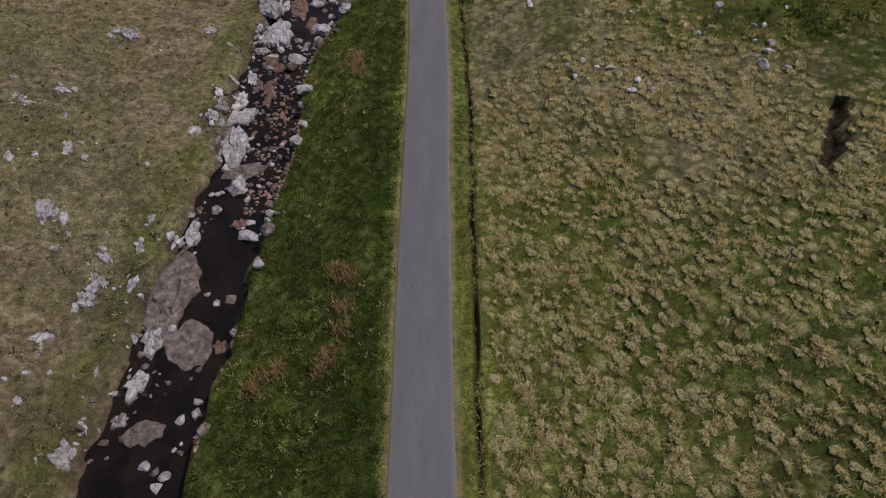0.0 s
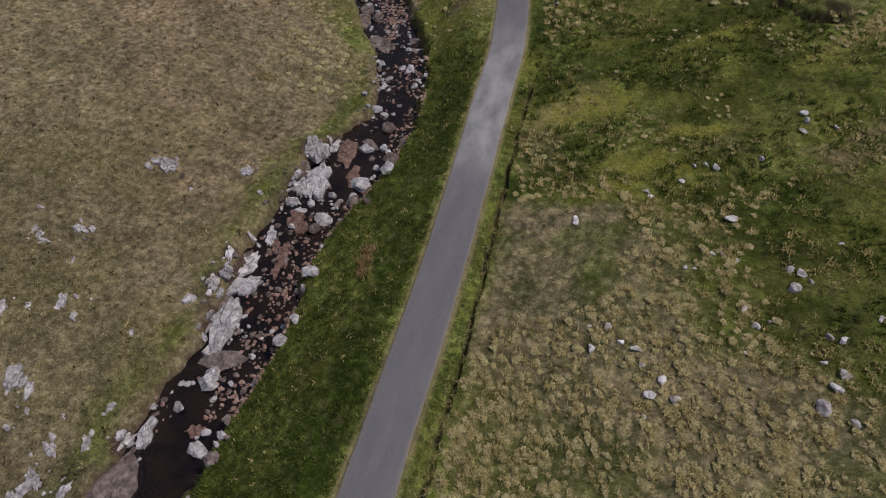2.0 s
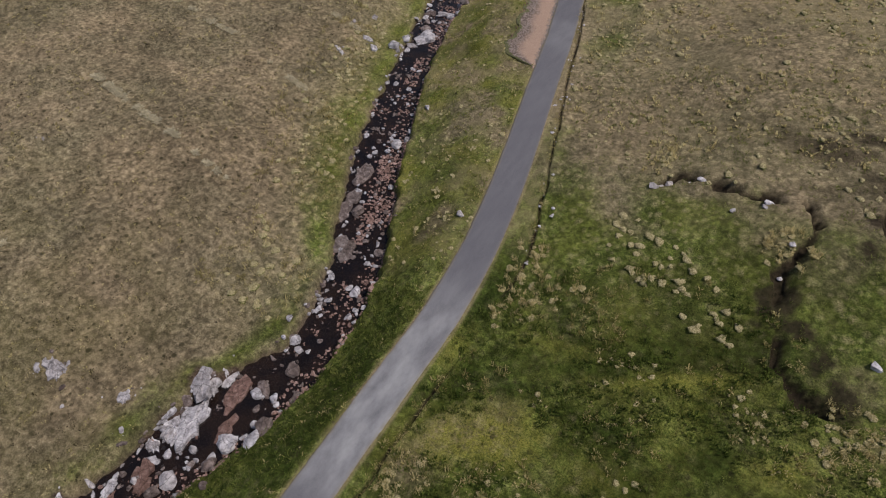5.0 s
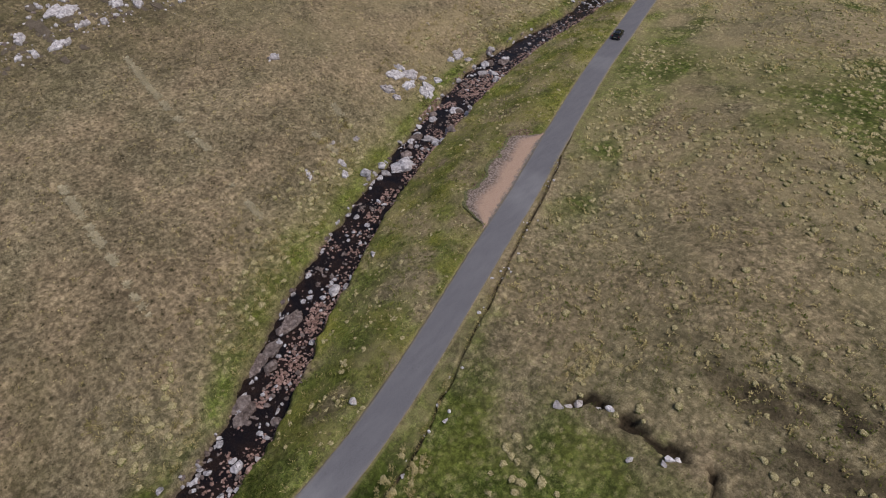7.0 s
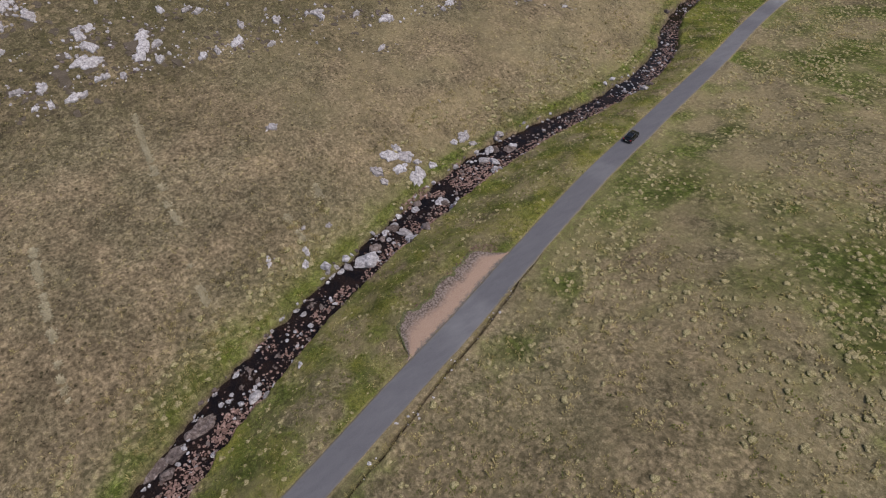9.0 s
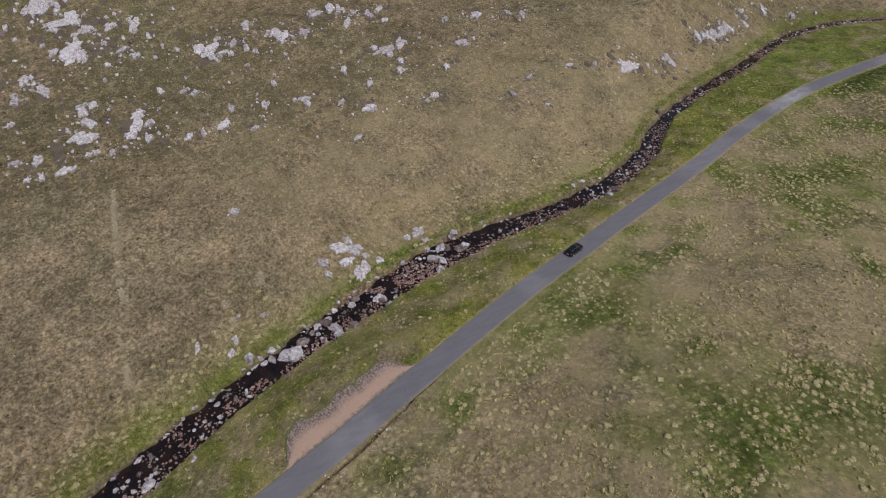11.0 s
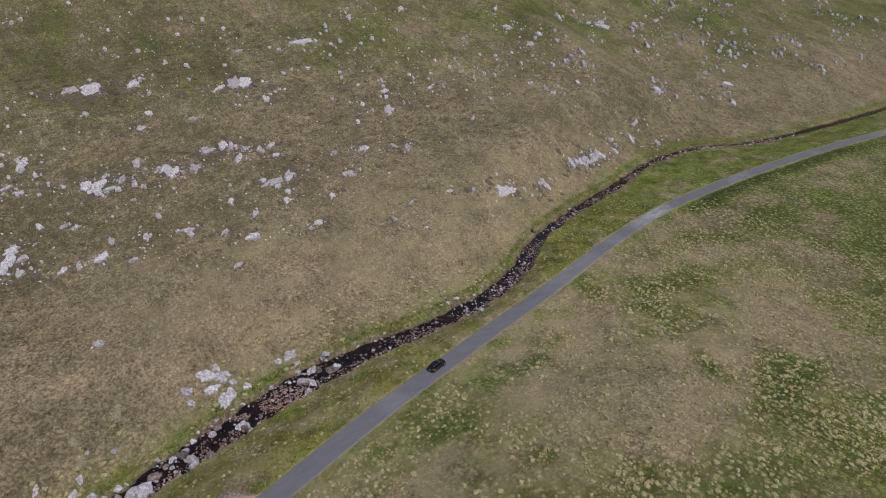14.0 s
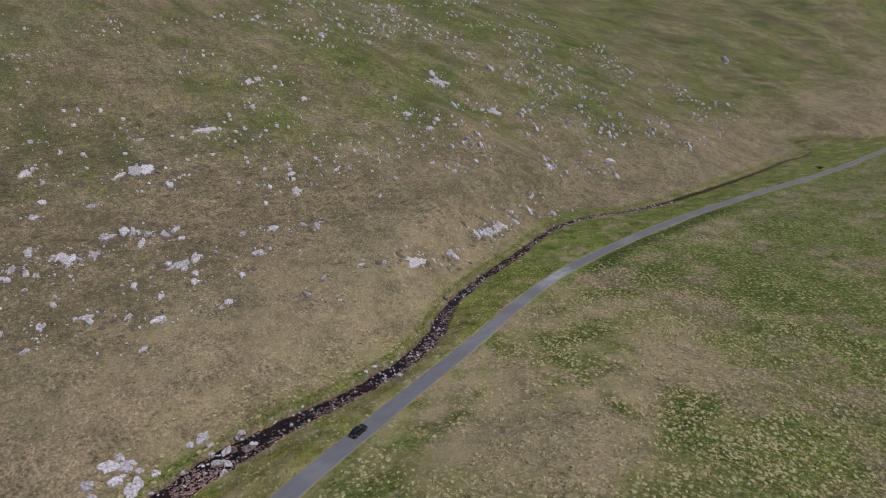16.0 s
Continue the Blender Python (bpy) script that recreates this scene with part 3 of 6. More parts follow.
FIELD_STONES = [(9.6, 64.6, 1.0), (23.4, 66.2, 1.4), (22.5, 61.7, 0.5), (21.7, 61.6, 0.5), (23.7, 61.2, 0.6), (27.7, 60.7, 0.9), (28.6, 60.3, 1.0), (29.1, 59.4, 0.6), (27.8, 58.6, 1.0), (23.9, 55.8, 0.8), (24.8, 54.3, 0.7), (25.7, 54.8, 0.3), (23.8, 51.5, 0.4), (12.6, 50.2, 1.0), (14.5, 49.4, 0.4), (13.7, 52.6, 0.6), (14.8, 51.2, 0.6), (16.0, 50.7, 1.0), (16.5, 49.3, 0.5), (18.0, 48.2, 0.8), (17.2, 46.7, 1.2), (19.0, 46.8, 0.9), (26.6, 75.5, 0.7), (29.7, 53.9, 0.7), (30.6, 53.7, 0.8), (29.0, 51.4, 0.6), (30.3, 50.6, 0.9), (29.5, 49.3, 0.9), (28.5, 47.5, 1.1), (30.5, 46.8, 0.9), (33.4, 56.1, 0.6), (32.1, 64.5, 0.6)]
FIELD_STONES_2 = [(19.1, 71.1, 0.7), (15.9, 69.3, 0.7), (16.3, 68.7, 0.7), (22.2, 73.6, 0.9), (21.4, 73.9, 0.6), (20.3, 73.6, 0.6), (31.1, 83.5, 1.1), (30.7, 80.4, 0.9), (31.3, 82.3, 0.8), (34.1, 81.8, 0.7), (37.7, 106.9, 1.0), (19.5, 59.6, 0.4), (20.2, 59.6, 0.4), (16.9, 44.9, 0.4), (12.2, 52.5, 0.4), (-9.2, 107.8, 1.1), (-0.8, 114.3, 0.7), (1.3, 113.3, 0.8), (0.8, 114.5, 0.7), (-6.2, 128.2, 0.6), (-8.8, 134.2, 0.7), (11.4, 123.2, 1.5), (12.1, 124.6, 1.5), (10.7, 122.5, 1.1), (15.5, 125.3, 1.1), (14.3, 125.0, 0.9), (23.4, 123.4, 1.2), (24.2, 124.3, 1.1), (23.2, 122.5, 0.8), (20.3, 121.1, 0.9), (27.3, 117.8, 0.8), (27.6, 114.2, 0.7)]
ISLE_OUTCROP = [(-52.7, 134.6, 1.5), (-51.6, 134.2, 1.3), (-51.1, 141.4, 2.0), (-48.6, 139.9, 2.0), (-56.0, 143.5, 1.4), (-45.4, 144.4, 1.5), (-83.6, 150.7, 1.8), (-73.5, 188.4, 1.0)]
ISLE_SLABS = [(-64.7, 168.9, 3.8, 3.0, 2.35), (-63.5, 171.8, 3.0, 3.4, 3.04), (-66.1, 171.2, 2.8, 1.4, -1.67), (-60.8, 169.1, 3.4, 2.2, -3.12), (-57.1, 170.8, 5.3, 3.0, -2.63), (-62.3, 163.9, 3.2, 2.2, 1.91), (-59.4, 163.9, 1.4, 1.6, -2.39), (-58.7, 175.8, 1.9, 1.8, 3.11), (-60.7, 173.3, 1.4, 1.6, -2.04), (-63.2, 187.6, 3.8, 2.4, -2.63), (-62.7, 184.6, 1.6, 1.6, -2.05), (-60.5, 188.3, 1.4, 1.8, -2.51), (-83.7, 151.0, 1.9, 2.0, -2.87), (-54.7, 148.1, 1.1, 1.2, -2.42)]
EDGE_BOULDERS = [(-57.0, 190.5, 2.7, 2.0, 2.76), (-53.2, 188.7, 2.4, 1.6, 2.87), (-55.1, 194.7, 2.4, 2.6, -3.06), (-59.0, 194.2, 1.9, 1.8, 2.86), (-54.9, 187.1, 2.4, 2.0, -2.42), (-56.6, 180.3, 1.6, 1.4, 2.93), (-43.9, 149.9, 3.0, 3.6, -0.34), (-45.8, 152.8, 2.1, 1.8, -2.89), (-45.7, 159.9, 3.0, 2.0, -3.09), (-48.4, 158.7, 2.1, 2.2, -0.17), (-50.4, 165.2, 1.8, 1.8, 3.11), (-51.5, 166.7, 1.6, 1.4, -3.07), (-49.5, 170.8, 1.9, 2.0, -2.56), (-48.9, 172.0, 1.8, 1.2, 3.0), (-43.0, 163.1, 2.4, 1.6, -3.1), (-46.9, 155.2, 1.3, 1.4, -2.18)]
GRAVEL_BARS = [(-51.6, 181.0, 5.7, 4.6, -2.61), (-52.1, 171.1, 3.0, 1.1, -2.03), (-48.3, 193.4, 3.9, 2.3, -1.44), (-48.9, 202.4, 3.6, 2.2, 1.82), (-27.8, 115.2, 3.0, 1.3, 2.08), (-22.6, 103.6, 3.5, 1.1, 1.83), (-38.8, 139.8, 5.2, 1.4, 1.88), (-52.6, 166.8, 4.6, 0.8, 1.83), (-52.5, 183.4, 8.0, 2.2, 1.68)]
HIGH_SLABS = [(-267.0, 451.6, 18.0, 8.2, 2.58), (-223.3, 461.5, 12.3, 5.6, 2.2), (-183.5, 368.1, 5.4, 3.2, 2.24), (-203.8, 368.7, 6.2, 4.0, 2.27), (-144.0, 421.8, 8.4, 3.8, 2.01), (-145.6, 487.8, 6.7, 4.0, 1.88), (-108.8, 332.2, 6.9, 3.4, -1.41), (-112.4, 346.4, 6.1, 3.0, -1.32), (-114.0, 357.5, 5.0, 2.4, -1.31)]
FELL_STONES = [(-177.0, 123.5, 7.4), (-178.7, 127.5, 5.8), (-176.2, 120.4, 4.0), (-169.1, 128.0, 6.6), (-170.2, 131.2, 5.0), (-164.6, 133.4, 4.3), (-155.8, 128.6, 6.4), (-158.5, 128.3, 5.8), (-153.4, 130.4, 3.8), (-164.1, 139.9, 4.0), (-162.9, 146.4, 4.4), (-153.9, 140.9, 3.3), (-150.4, 144.0, 2.9), (-148.7, 115.4, 3.4), (-143.7, 119.2, 3.9), (-147.1, 117.5, 2.1), (-142.7, 112.4, 3.3), (-133.5, 110.3, 2.3), (-132.8, 126.5, 3.6), (-127.7, 127.1, 4.1), (-122.5, 125.3, 4.9), (-133.8, 129.4, 2.7), (-122.0, 137.7, 5.6), (-125.7, 138.9, 3.3), (-121.7, 140.5, 2.7), (-118.3, 114.5, 3.3), (-113.1, 114.5, 2.2), (-113.0, 111.5, 1.9), (-112.8, 119.3, 3.8), (-119.6, 109.8, 2.7), (-116.0, 126.7, 2.8)]
FELL_STONES_2 = [(-114.8, 130.4, 2.0), (-118.9, 135.8, 2.9), (-116.5, 139.4, 2.6), (-115.8, 158.5, 3.0), (-114.9, 156.8, 2.1), (-114.3, 152.2, 2.1), (-114.1, 148.6, 2.3), (-120.9, 161.4, 2.2), (-111.1, 164.6, 2.4), (-118.8, 170.1, 2.5), (-116.8, 180.4, 3.5), (-114.9, 180.8, 2.2), (-112.2, 189.4, 2.9), (-107.9, 195.6, 4.1), (-97.5, 187.9, 1.8), (-116.8, 200.3, 2.3), (-125.4, 195.9, 3.0), (-145.5, 191.9, 3.5), (-148.1, 182.9, 3.2), (-146.0, 185.8, 3.1), (-170.6, 182.3, 2.6), (-153.8, 176.3, 3.5), (-152.4, 205.9, 3.7), (-153.0, 198.4, 4.4), (-154.6, 203.9, 3.7), (-146.1, 206.2, 3.3), (-149.2, 214.4, 3.3), (-150.0, 218.9, 3.4), (-150.7, 210.1, 2.6), (-144.0, 218.2, 2.2), (-131.4, 152.0, 2.2), (-129.9, 154.6, 2.2)]
FELL_STONES_3 = [(-147.3, 160.6, 4.3), (-143.8, 162.9, 4.0), (-150.0, 166.3, 2.7), (-147.2, 170.5, 3.1), (-129.9, 210.8, 5.3), (-131.0, 217.1, 4.3), (-123.9, 213.7, 2.4), (-119.4, 211.6, 3.1), (-116.1, 225.2, 2.4), (-105.9, 215.5, 3.0), (-104.6, 212.6, 2.0), (-124.2, 235.7, 3.6), (-135.9, 247.7, 3.8), (-131.3, 262.9, 3.9), (-133.3, 258.4, 2.3), (-137.5, 236.7, 2.3), (-103.0, 261.9, 2.2), (-88.4, 243.2, 1.7), (-97.3, 237.1, 2.4), (-102.7, 246.6, 2.1), (-101.0, 270.7, 2.2), (-98.9, 282.4, 5.6), (-99.0, 286.2, 3.8), (-100.9, 303.6, 5.5), (-108.7, 326.0, 4.2), (-109.2, 332.5, 4.6), (-111.6, 344.4, 4.8), (-109.3, 339.0, 3.9), (-118.8, 373.6, 4.2), (-125.2, 382.9, 3.3), (-119.3, 360.1, 3.2), (-140.0, 299.7, 2.1)]
FELL_STONES_4 = [(-187.5, 220.1, 6.5), (-187.1, 224.3, 7.4), (-186.7, 214.6, 3.8), (-175.1, 227.9, 4.7), (-210.4, 258.1, 6.4), (-224.5, 288.9, 4.3), (-211.0, 231.3, 3.3), (-196.2, 186.6, 4.1), (-189.4, 190.3, 2.8), (-220.0, 194.7, 2.6), (-195.7, 172.6, 7.0), (-196.5, 166.2, 4.6), (-178.0, 187.0, 2.7), (-182.0, 168.1, 3.3), (-172.3, 199.7, 2.4), (-170.7, 182.3, 2.6), (-135.7, 247.4, 3.3), (-124.4, 234.6, 3.8), (-155.2, 269.7, 5.0), (-158.4, 278.3, 1.9), (-164.0, 294.6, 3.4), (-166.5, 274.0, 3.3), (-263.0, 323.5, 4.3), (-250.6, 306.4, 5.9), (-248.0, 300.3, 4.6), (-229.3, 320.1, 4.6), (-197.5, 336.0, 3.9), (-154.2, 176.2, 3.2), (-145.6, 191.7, 3.2), (-147.0, 183.8, 4.2), (-146.2, 163.1, 5.9), (-144.0, 166.2, 3.3)]
FELL_STONES_5 = [(-269.7, 451.6, 5.4), (-261.6, 448.4, 6.1), (-276.8, 454.2, 4.7), (-202.5, 367.0, 3.6), (-182.1, 365.9, 2.9), (-224.2, 462.4, 5.2), (-275.3, 513.7, 5.9), (-200.0, 429.9, 2.7), (-168.5, 381.3, 3.5), (-161.6, 383.5, 4.0), (-182.3, 384.2, 2.4), (-265.2, 521.6, 3.4), (-211.8, 477.5, 3.7), (-141.7, 417.0, 4.8), (-146.5, 428.4, 3.7), (-183.5, 547.6, 3.9), (-193.3, 558.2, 3.2), (-144.9, 481.2, 3.4), (-235.8, 546.5, 5.0), (-243.4, 658.2, 3.9), (-267.6, 709.9, 4.2), (-193.8, 573.4, 4.1), (-278.8, 556.3, 3.6), (-307.5, 615.9, 4.9), (-199.2, 755.7, 5.2), (-194.4, 774.4, 4.2), (-268.1, 926.2, 8.9), (-108.9, 333.7, 4.3), (-110.4, 340.5, 3.4), (-108.9, 328.5, 2.8), (-113.8, 386.2, 3.2)]


def from_arrays(name, verts, faces, material, smooth_on=True):
    """A mesh from an array of places and an array of faces, all with as many corners."""
    me = bpy.data.meshes.new(name)
    verts, faces = np.asarray(verts, np.float32), np.asarray(faces, np.int32)
    n, k = faces.shape
    me.vertices.add(len(verts))
    me.vertices.foreach_set("co", verts.ravel())
    me.loops.add(n * k)
    me.loops.foreach_set("vertex_index", faces.ravel())
    me.polygons.add(n)
    me.polygons.foreach_set("loop_start", np.arange(n, dtype=np.int32) * k)
    me.polygons.foreach_set("use_smooth", np.full(n, smooth_on))
    me.update(calc_edges=True)
    me.materials.append(material)
    return me


def sheet(name, xyz, material):
    """A mesh from a grid of places, rows by columns."""
    rows, cols = xyz.shape[:2]
    i = np.arange(rows * cols).reshape(rows, cols)
    f = np.stack([i[:-1, :-1], i[:-1, 1:], i[1:, 1:], i[1:, :-1]], -1).reshape(-1, 4)
    return from_arrays(name, xyz.reshape(-1, 3), f, material)


def paint(me, name, rgb):
    a = me.attributes.new(name, "FLOAT_COLOR", "POINT")
    a.data.foreach_set("color", np.concatenate([rgb, np.ones((len(rgb), 1))], 1).astype(np.float32).ravel())


def steps(start, stop, first, growth, top=1e9):
    out, d = [start], first
    sign = 1 if stop > start else -1
    while (stop - out[-1]) * sign > 0:
        out.append(out[-1] + sign * d)
        d = min(d * growth, top)
    return out[1:]


def blobs(x, y, rows):
    """Soft-edged patches: middle, half widths and amount of each."""
    return sum(a * np.exp(-(((x - cx) / rx) ** 2 + ((y - cy) / ry) ** 2) ** 2) for cx, cy, rx, ry, a in rows)


PATCH_MAPS = {}


def patches(x, y, rows, seed=160):
    """Ragged patches: middle, half lengths, heading and amount of each."""
    key = (id(rows[0]), len(rows), np.size(x), float(np.ravel(x)[0]) if np.size(x) else 0.0, float(np.ravel(y)[-1]) if np.size(y) else 0.0)
    if np.size(x) > 100000 and key in PATCH_MAPS:
        return PATCH_MAPS[key]
    x, y = x + 1.3 * rough(x, y, 6, seed) + 0.7 * rough(x, y, 2.1, seed + 1), y + 1.3 * rough(x, y, 6, seed + 2) + 0.7 * rough(x, y, 2.1, seed + 3)
    out = np.zeros(np.shape(x))
    for cx, cy, ra, rb, turn, a in rows:
        u = ((x - cx) * math.cos(turn) + (y - cy) * math.sin(turn)) / ra
        v = ((y - cy) * math.cos(turn) - (x - cx) * math.sin(turn)) / rb
        out = np.maximum(out, a * np.exp(-(u * u + v * v) ** 1.3))
    if np.size(x) > 100000:
        PATCH_MAPS[key] = out
    return out


LUSH = [(-13.2, 168.7, 6.3, 2.6, 1.66, 0.45), (-22.6, 203.1, 20.0, 4.6, 1.77, 0.45), (-25.1, 227.0, 20.0, 3.1, 1.78, 0.45), (-40.2, 265.6, 11.2, 4.9, -3.11, 0.9), (-21.6, 268.2, 14.9, 3.5, 2.86, 0.8), (-0.7, 258.7, 13.2, 2.9, 2.63, 0.8), (13.3, 262.8, 28.4, 8.0, 1.91, 1.0), (15.9, 212.6, 26.3, 7.5, -1.88, 0.9), (21.4, 237.6, 12.4, 8.1, -1.67, 1.0), (-10.1, 220.5, 6.9, 3.6, -1.77, 0.5), (-6.1, 208.6, 5.2, 2.4, -1.86, 0.5), (-33.5, 295.3, 26.2, 7.7, -1.65, 0.5), (-39.1, 343.8, 29.5, 11.0, -1.57, 0.7)]
LUSH_2 = [(1.2, 322.9, 29.0, 8.6, -1.96, 0.5), (-3.0, 366.1, 24.2, 11.8, -2.02, 0.7), (-37.3, 345.6, 24.3, 5.0, -1.75, 0.6), (-35.3, 286.8, 35.4, 12.7, -1.28, 0.7), (-21.6, 209.2, 19.2, 3.4, 1.76, 0.4), (-10.5, 168.4, 10.2, 2.2, 1.83, 0.4), (17.7, 196.8, 19.2, 5.3, 2.13, 0.9), (-8.4, 212.3, 10.9, 7.3, 1.98, 0.3), (29.4, 265.0, 23.4, 13.1, -1.93, 0.9)]
DRY = [(-22.3, 247.9, 18.7, 5.9, -0.71, 0.9), (2.6, 241.5, 11.8, 8.6, 2.81, 0.9), (14.0, 243.2, 7.7, 5.5, 2.68, 0.8), (-7.9, 230.2, 14.5, 9.9, -1.89, 0.6), (-4.1, 178.4, 10.5, 5.1, -1.87, 0.9), (-7.3, 199.5, 6.4, 4.0, -1.53, 0.4), (-4.6, 295.6, 11.3, 5.7, -1.51, 0.8), (-37.0, 310.2, 21.4, 4.9, -1.79, 0.7), (-1.1, 291.6, 10.7, 7.7, 1.75, 0.9), (8.9, 291.7, 7.7, 4.1, -1.61, 0.8), (8.7, 161.1, 15.6, 10.7, -1.65, 0.8), (-9.8, 189.0, 8.4, 3.1, 1.86, 0.5), (5.5, 176.7, 9.7, 6.4, -1.89, 0.5), (24.6, 139.4, 13.6, 8.6, -2.39, 0.7)]
NEAR_DEEP = [(17.1, 97.7, 12.3, 3.0, -2.68, 1.0), (1.0, 101.5, 7.2, 1.9, 1.76, 1.0), (2.9, 87.8, 4.5, 1.1, -1.64, 0.9), (3.2, 68.3, 3.1, 2.0, -2.51, 1.0), (8.7, 69.1, 2.6, 1.2, -2.7, 0.8), (16.8, 76.0, 4.6, 0.8, -2.61, 0.8), (26.9, 91.0, 4.0, 1.7, -2.75, 0.6), (36.6, 89.6, 2.5, 1.7, 1.39, 0.8), (19.6, 82.5, 3.1, 1.5, -2.7, 0.5), (26.3, 69.7, 8.9, 2.8, -2.97, 0.8), (29.7, 63.4, 4.9, 2.2, 2.9, 0.8), (7.7, 69.6, 3.7, 1.9, 2.86, 0.9), (22.8, 87.8, 5.6, 3.4, 3.03, 0.7), (28.8, 56.0, 3.8, 1.7, -3.07, 0.6)]
NEAR_MOSS = [(7.8, 83.3, 6.5, 3.0, -2.48, 0.9), (14.5, 73.4, 4.5, 1.8, -2.69, 1.0), (20.4, 79.5, 3.6, 1.4, -2.6, 1.0), (22.3, 97.7, 4.9, 1.2, -2.71, 0.9), (12.9, 97.2, 4.8, 1.3, -2.81, 0.7), (1.0, 91.4, 3.9, 1.4, 1.47, 0.4), (11.8, 68.8, 5.1, 2.5, -3.11, 0.7), (18.6, 71.8, 3.3, 2.4, -3.12, 0.6), (32.5, 93.1, 2.9, 1.3, -2.72, 0.5)]
NEAR_TAN = [(7.1, 83.4, 5.4, 2.7, -2.47, 0.9), (5.8, 76.4, 3.4, 1.1, -2.29, 0.5), (35.0, 80.1, 5.1, 1.9, -2.54, 0.9), (9.3, 64.2, 4.3, 1.5, -2.69, 0.6), (19.3, 68.4, 5.4, 1.1, -2.7, 0.5), (18.9, 114.6, 11.8, 4.8, 3.13, 0.7), (5.1, 78.8, 5.6, 3.0, 1.62, 0.5), (33.8, 77.6, 6.4, 2.1, -2.83, 0.8), (8.9, 132.4, 12.1, 6.9, 3.14, 0.5), (18.4, 46.1, 12.2, 3.2, -3.07, 0.35)]


def pasture(x, y):
    """The green tussocky pasture east of the road, from 0 to 1."""
    g = np.maximum(0.75 * patches(x, y, LUSH + LUSH_2), 0.24 * smooth(300, 360, y)) + 0.12 * rough(x, y, 9, 133) + 0.12 * rough(x, y, 3.5, 134)
    return np.clip(g * (y > 140) - 0.7 * patches(x, y, DRY), 0, 1)


def wet(x, y):
    """The boggy hollow beside the road, and the wet flat below it."""
    a = np.exp(-(((x - 20) / 20) ** 2 + ((y - 88) / 21) ** 2) ** 2)
    return np.maximum(a, np.exp(-(((x - 37) / 14) ** 2 + ((y - 62) / 15) ** 2) ** 2))


def lushness(x, y):
    """How green the turf is, from dry hay (0) to deep grass (1)."""
    r, b = offsets(x, y)
    half, w = ROAD_HALF(y), beck_w(y)
    between = (r < -half) & (b < 0)
    edge = np.clip(1 - np.abs(b - w - 2) / (5 + 3 * rough(x, y, 8, 31) + 2 * smooth(80, 110, y)), 0, 1) * 0.6
    v = np.where(between, 1.0 - 0.46 * smooth(75, 125, y) + 0.15 * smooth(235, 290, y) + (0.3 + 0.25 * smooth(75, 125, y)) * rough(x, y, 4, 32), edge * (b > 0))
    east = 0.40 + 0.22 * (1 - smooth(40, 55, y)) + 0.05 * smooth(45, 65, y) + 0.28 * smooth(92, 102, y) * (1 - smooth(118, 135, y)) + 0.30 * rough(x, y, 26, 21) + 0.2 * rough(x, y, 7, 22) - 0.18 * smooth(112, 130, y) * (1 - smooth(160, 185, y)) - 0.16 * smooth(160, 185, y) - 0.3 * smooth(140, 160, y) * (1 - smooth(230, 270, y)) * (1 - smooth(22, 45, r))
    field_on = smooth(108, 136, y + 7 * rough(x, y, 9, 28) + 3 * rough(x, y, 3, 29))
    east = east * (1 - field_on) + field_on * (0.16 + 0.20 * smooth(150, 180, y) + 0.22 * rough(x, y, 26, 21) + 0.22 * rough(x, y, 7, 22) + 0.70 * pasture(x, y) - 0.35 * patches(x, y, DRY) + 0.25 * np.exp(-((r - 5) / 4) ** 2) * np.clip(0.55 + rough(x, y, 9, 123), 0, 1))
    east = east - 0.75 * patches(x, y, NEAR_TAN) + 0.3 * patches(x, y, NEAR_DEEP)
    hollow = wet(x, y) * (0.42 + 0.4 * rough(x, y, 9, 23)) + np.exp(-(((x - 16) / 13) ** 2 + ((y - 114) / 8) ** 2) ** 2) * 0.35
    verge = np.exp(-((r - half - 1.0) / 1.6) ** 2) * 0.45 * (1 - smooth(100, 125, y))
    brown = np.exp(-(((x - 26) / 26) ** 2 + ((y - 142) / 19) ** 2) ** 2) * 0.5 + np.exp(-(((x - 24) / 13) ** 2 + ((y - 40) / 9) ** 2)) * 0.35
    v = np.where(r > half, east + hollow + verge - brown, v)
    v = np.minimum(v, 1.1)
    far = smooth(100, 215, -x) * (0.40 + (0.10 * rough(x, y, 48, 25) + 0.14 * rough(x, y, 13, 26)) * (1 - smooth(600, 900, y)))
    v = v + np.where(b > w, far + 0.16 * smooth(300, 400, y) * np.clip(0.5 + rough(x, y, 40, 27), 0, 1), 0) + 0.15 * rough(x, y, 3.1, 24)
    v = v + 0.5 * smooth(3.4, 6, r) * (1 - smooth(8, 16, r)) * smooth(335, 360, y) * (1 - smooth(440, 520, y))
    v = v + np.where(b > w, -0.06 * (1 - smooth(55, 95, y)), 0)
    return np.clip(v, 0, 1)


def tussockness(x, y):
    """How much the turf is broken into tussocks."""
    r, b = offsets(x, y)
    v = np.where(r > 4, 0.55 + 0.35 * rough(x, y, 16, 35) + 0.2 * rough(x, y, 5, 36) + 0.3 * smooth(55, 20, y), 0.0)
    v = np.where((r > 4) & (y > 140), 0.62 + 0.2 * rough(x, y, 9, 35) + 0.4 * pasture(x, y) - 0.25 * patches(x, y, DRY), v)
    v = v - 0.5 * wet(x, y) - 0.3 * patches(x, y, NEAR_DEEP)
    west = np.exp(-((b - beck_w(y) - 5) / 5) ** 2) * (b > 0) * smooth(78, 92, y) * (0.8 - 0.5 * smooth(115, 140, y))
    v = np.maximum(v, west) + np.where((r < -3) & (b < 0), 0.2, 0)
    return np.clip(v, 0.12, 1)


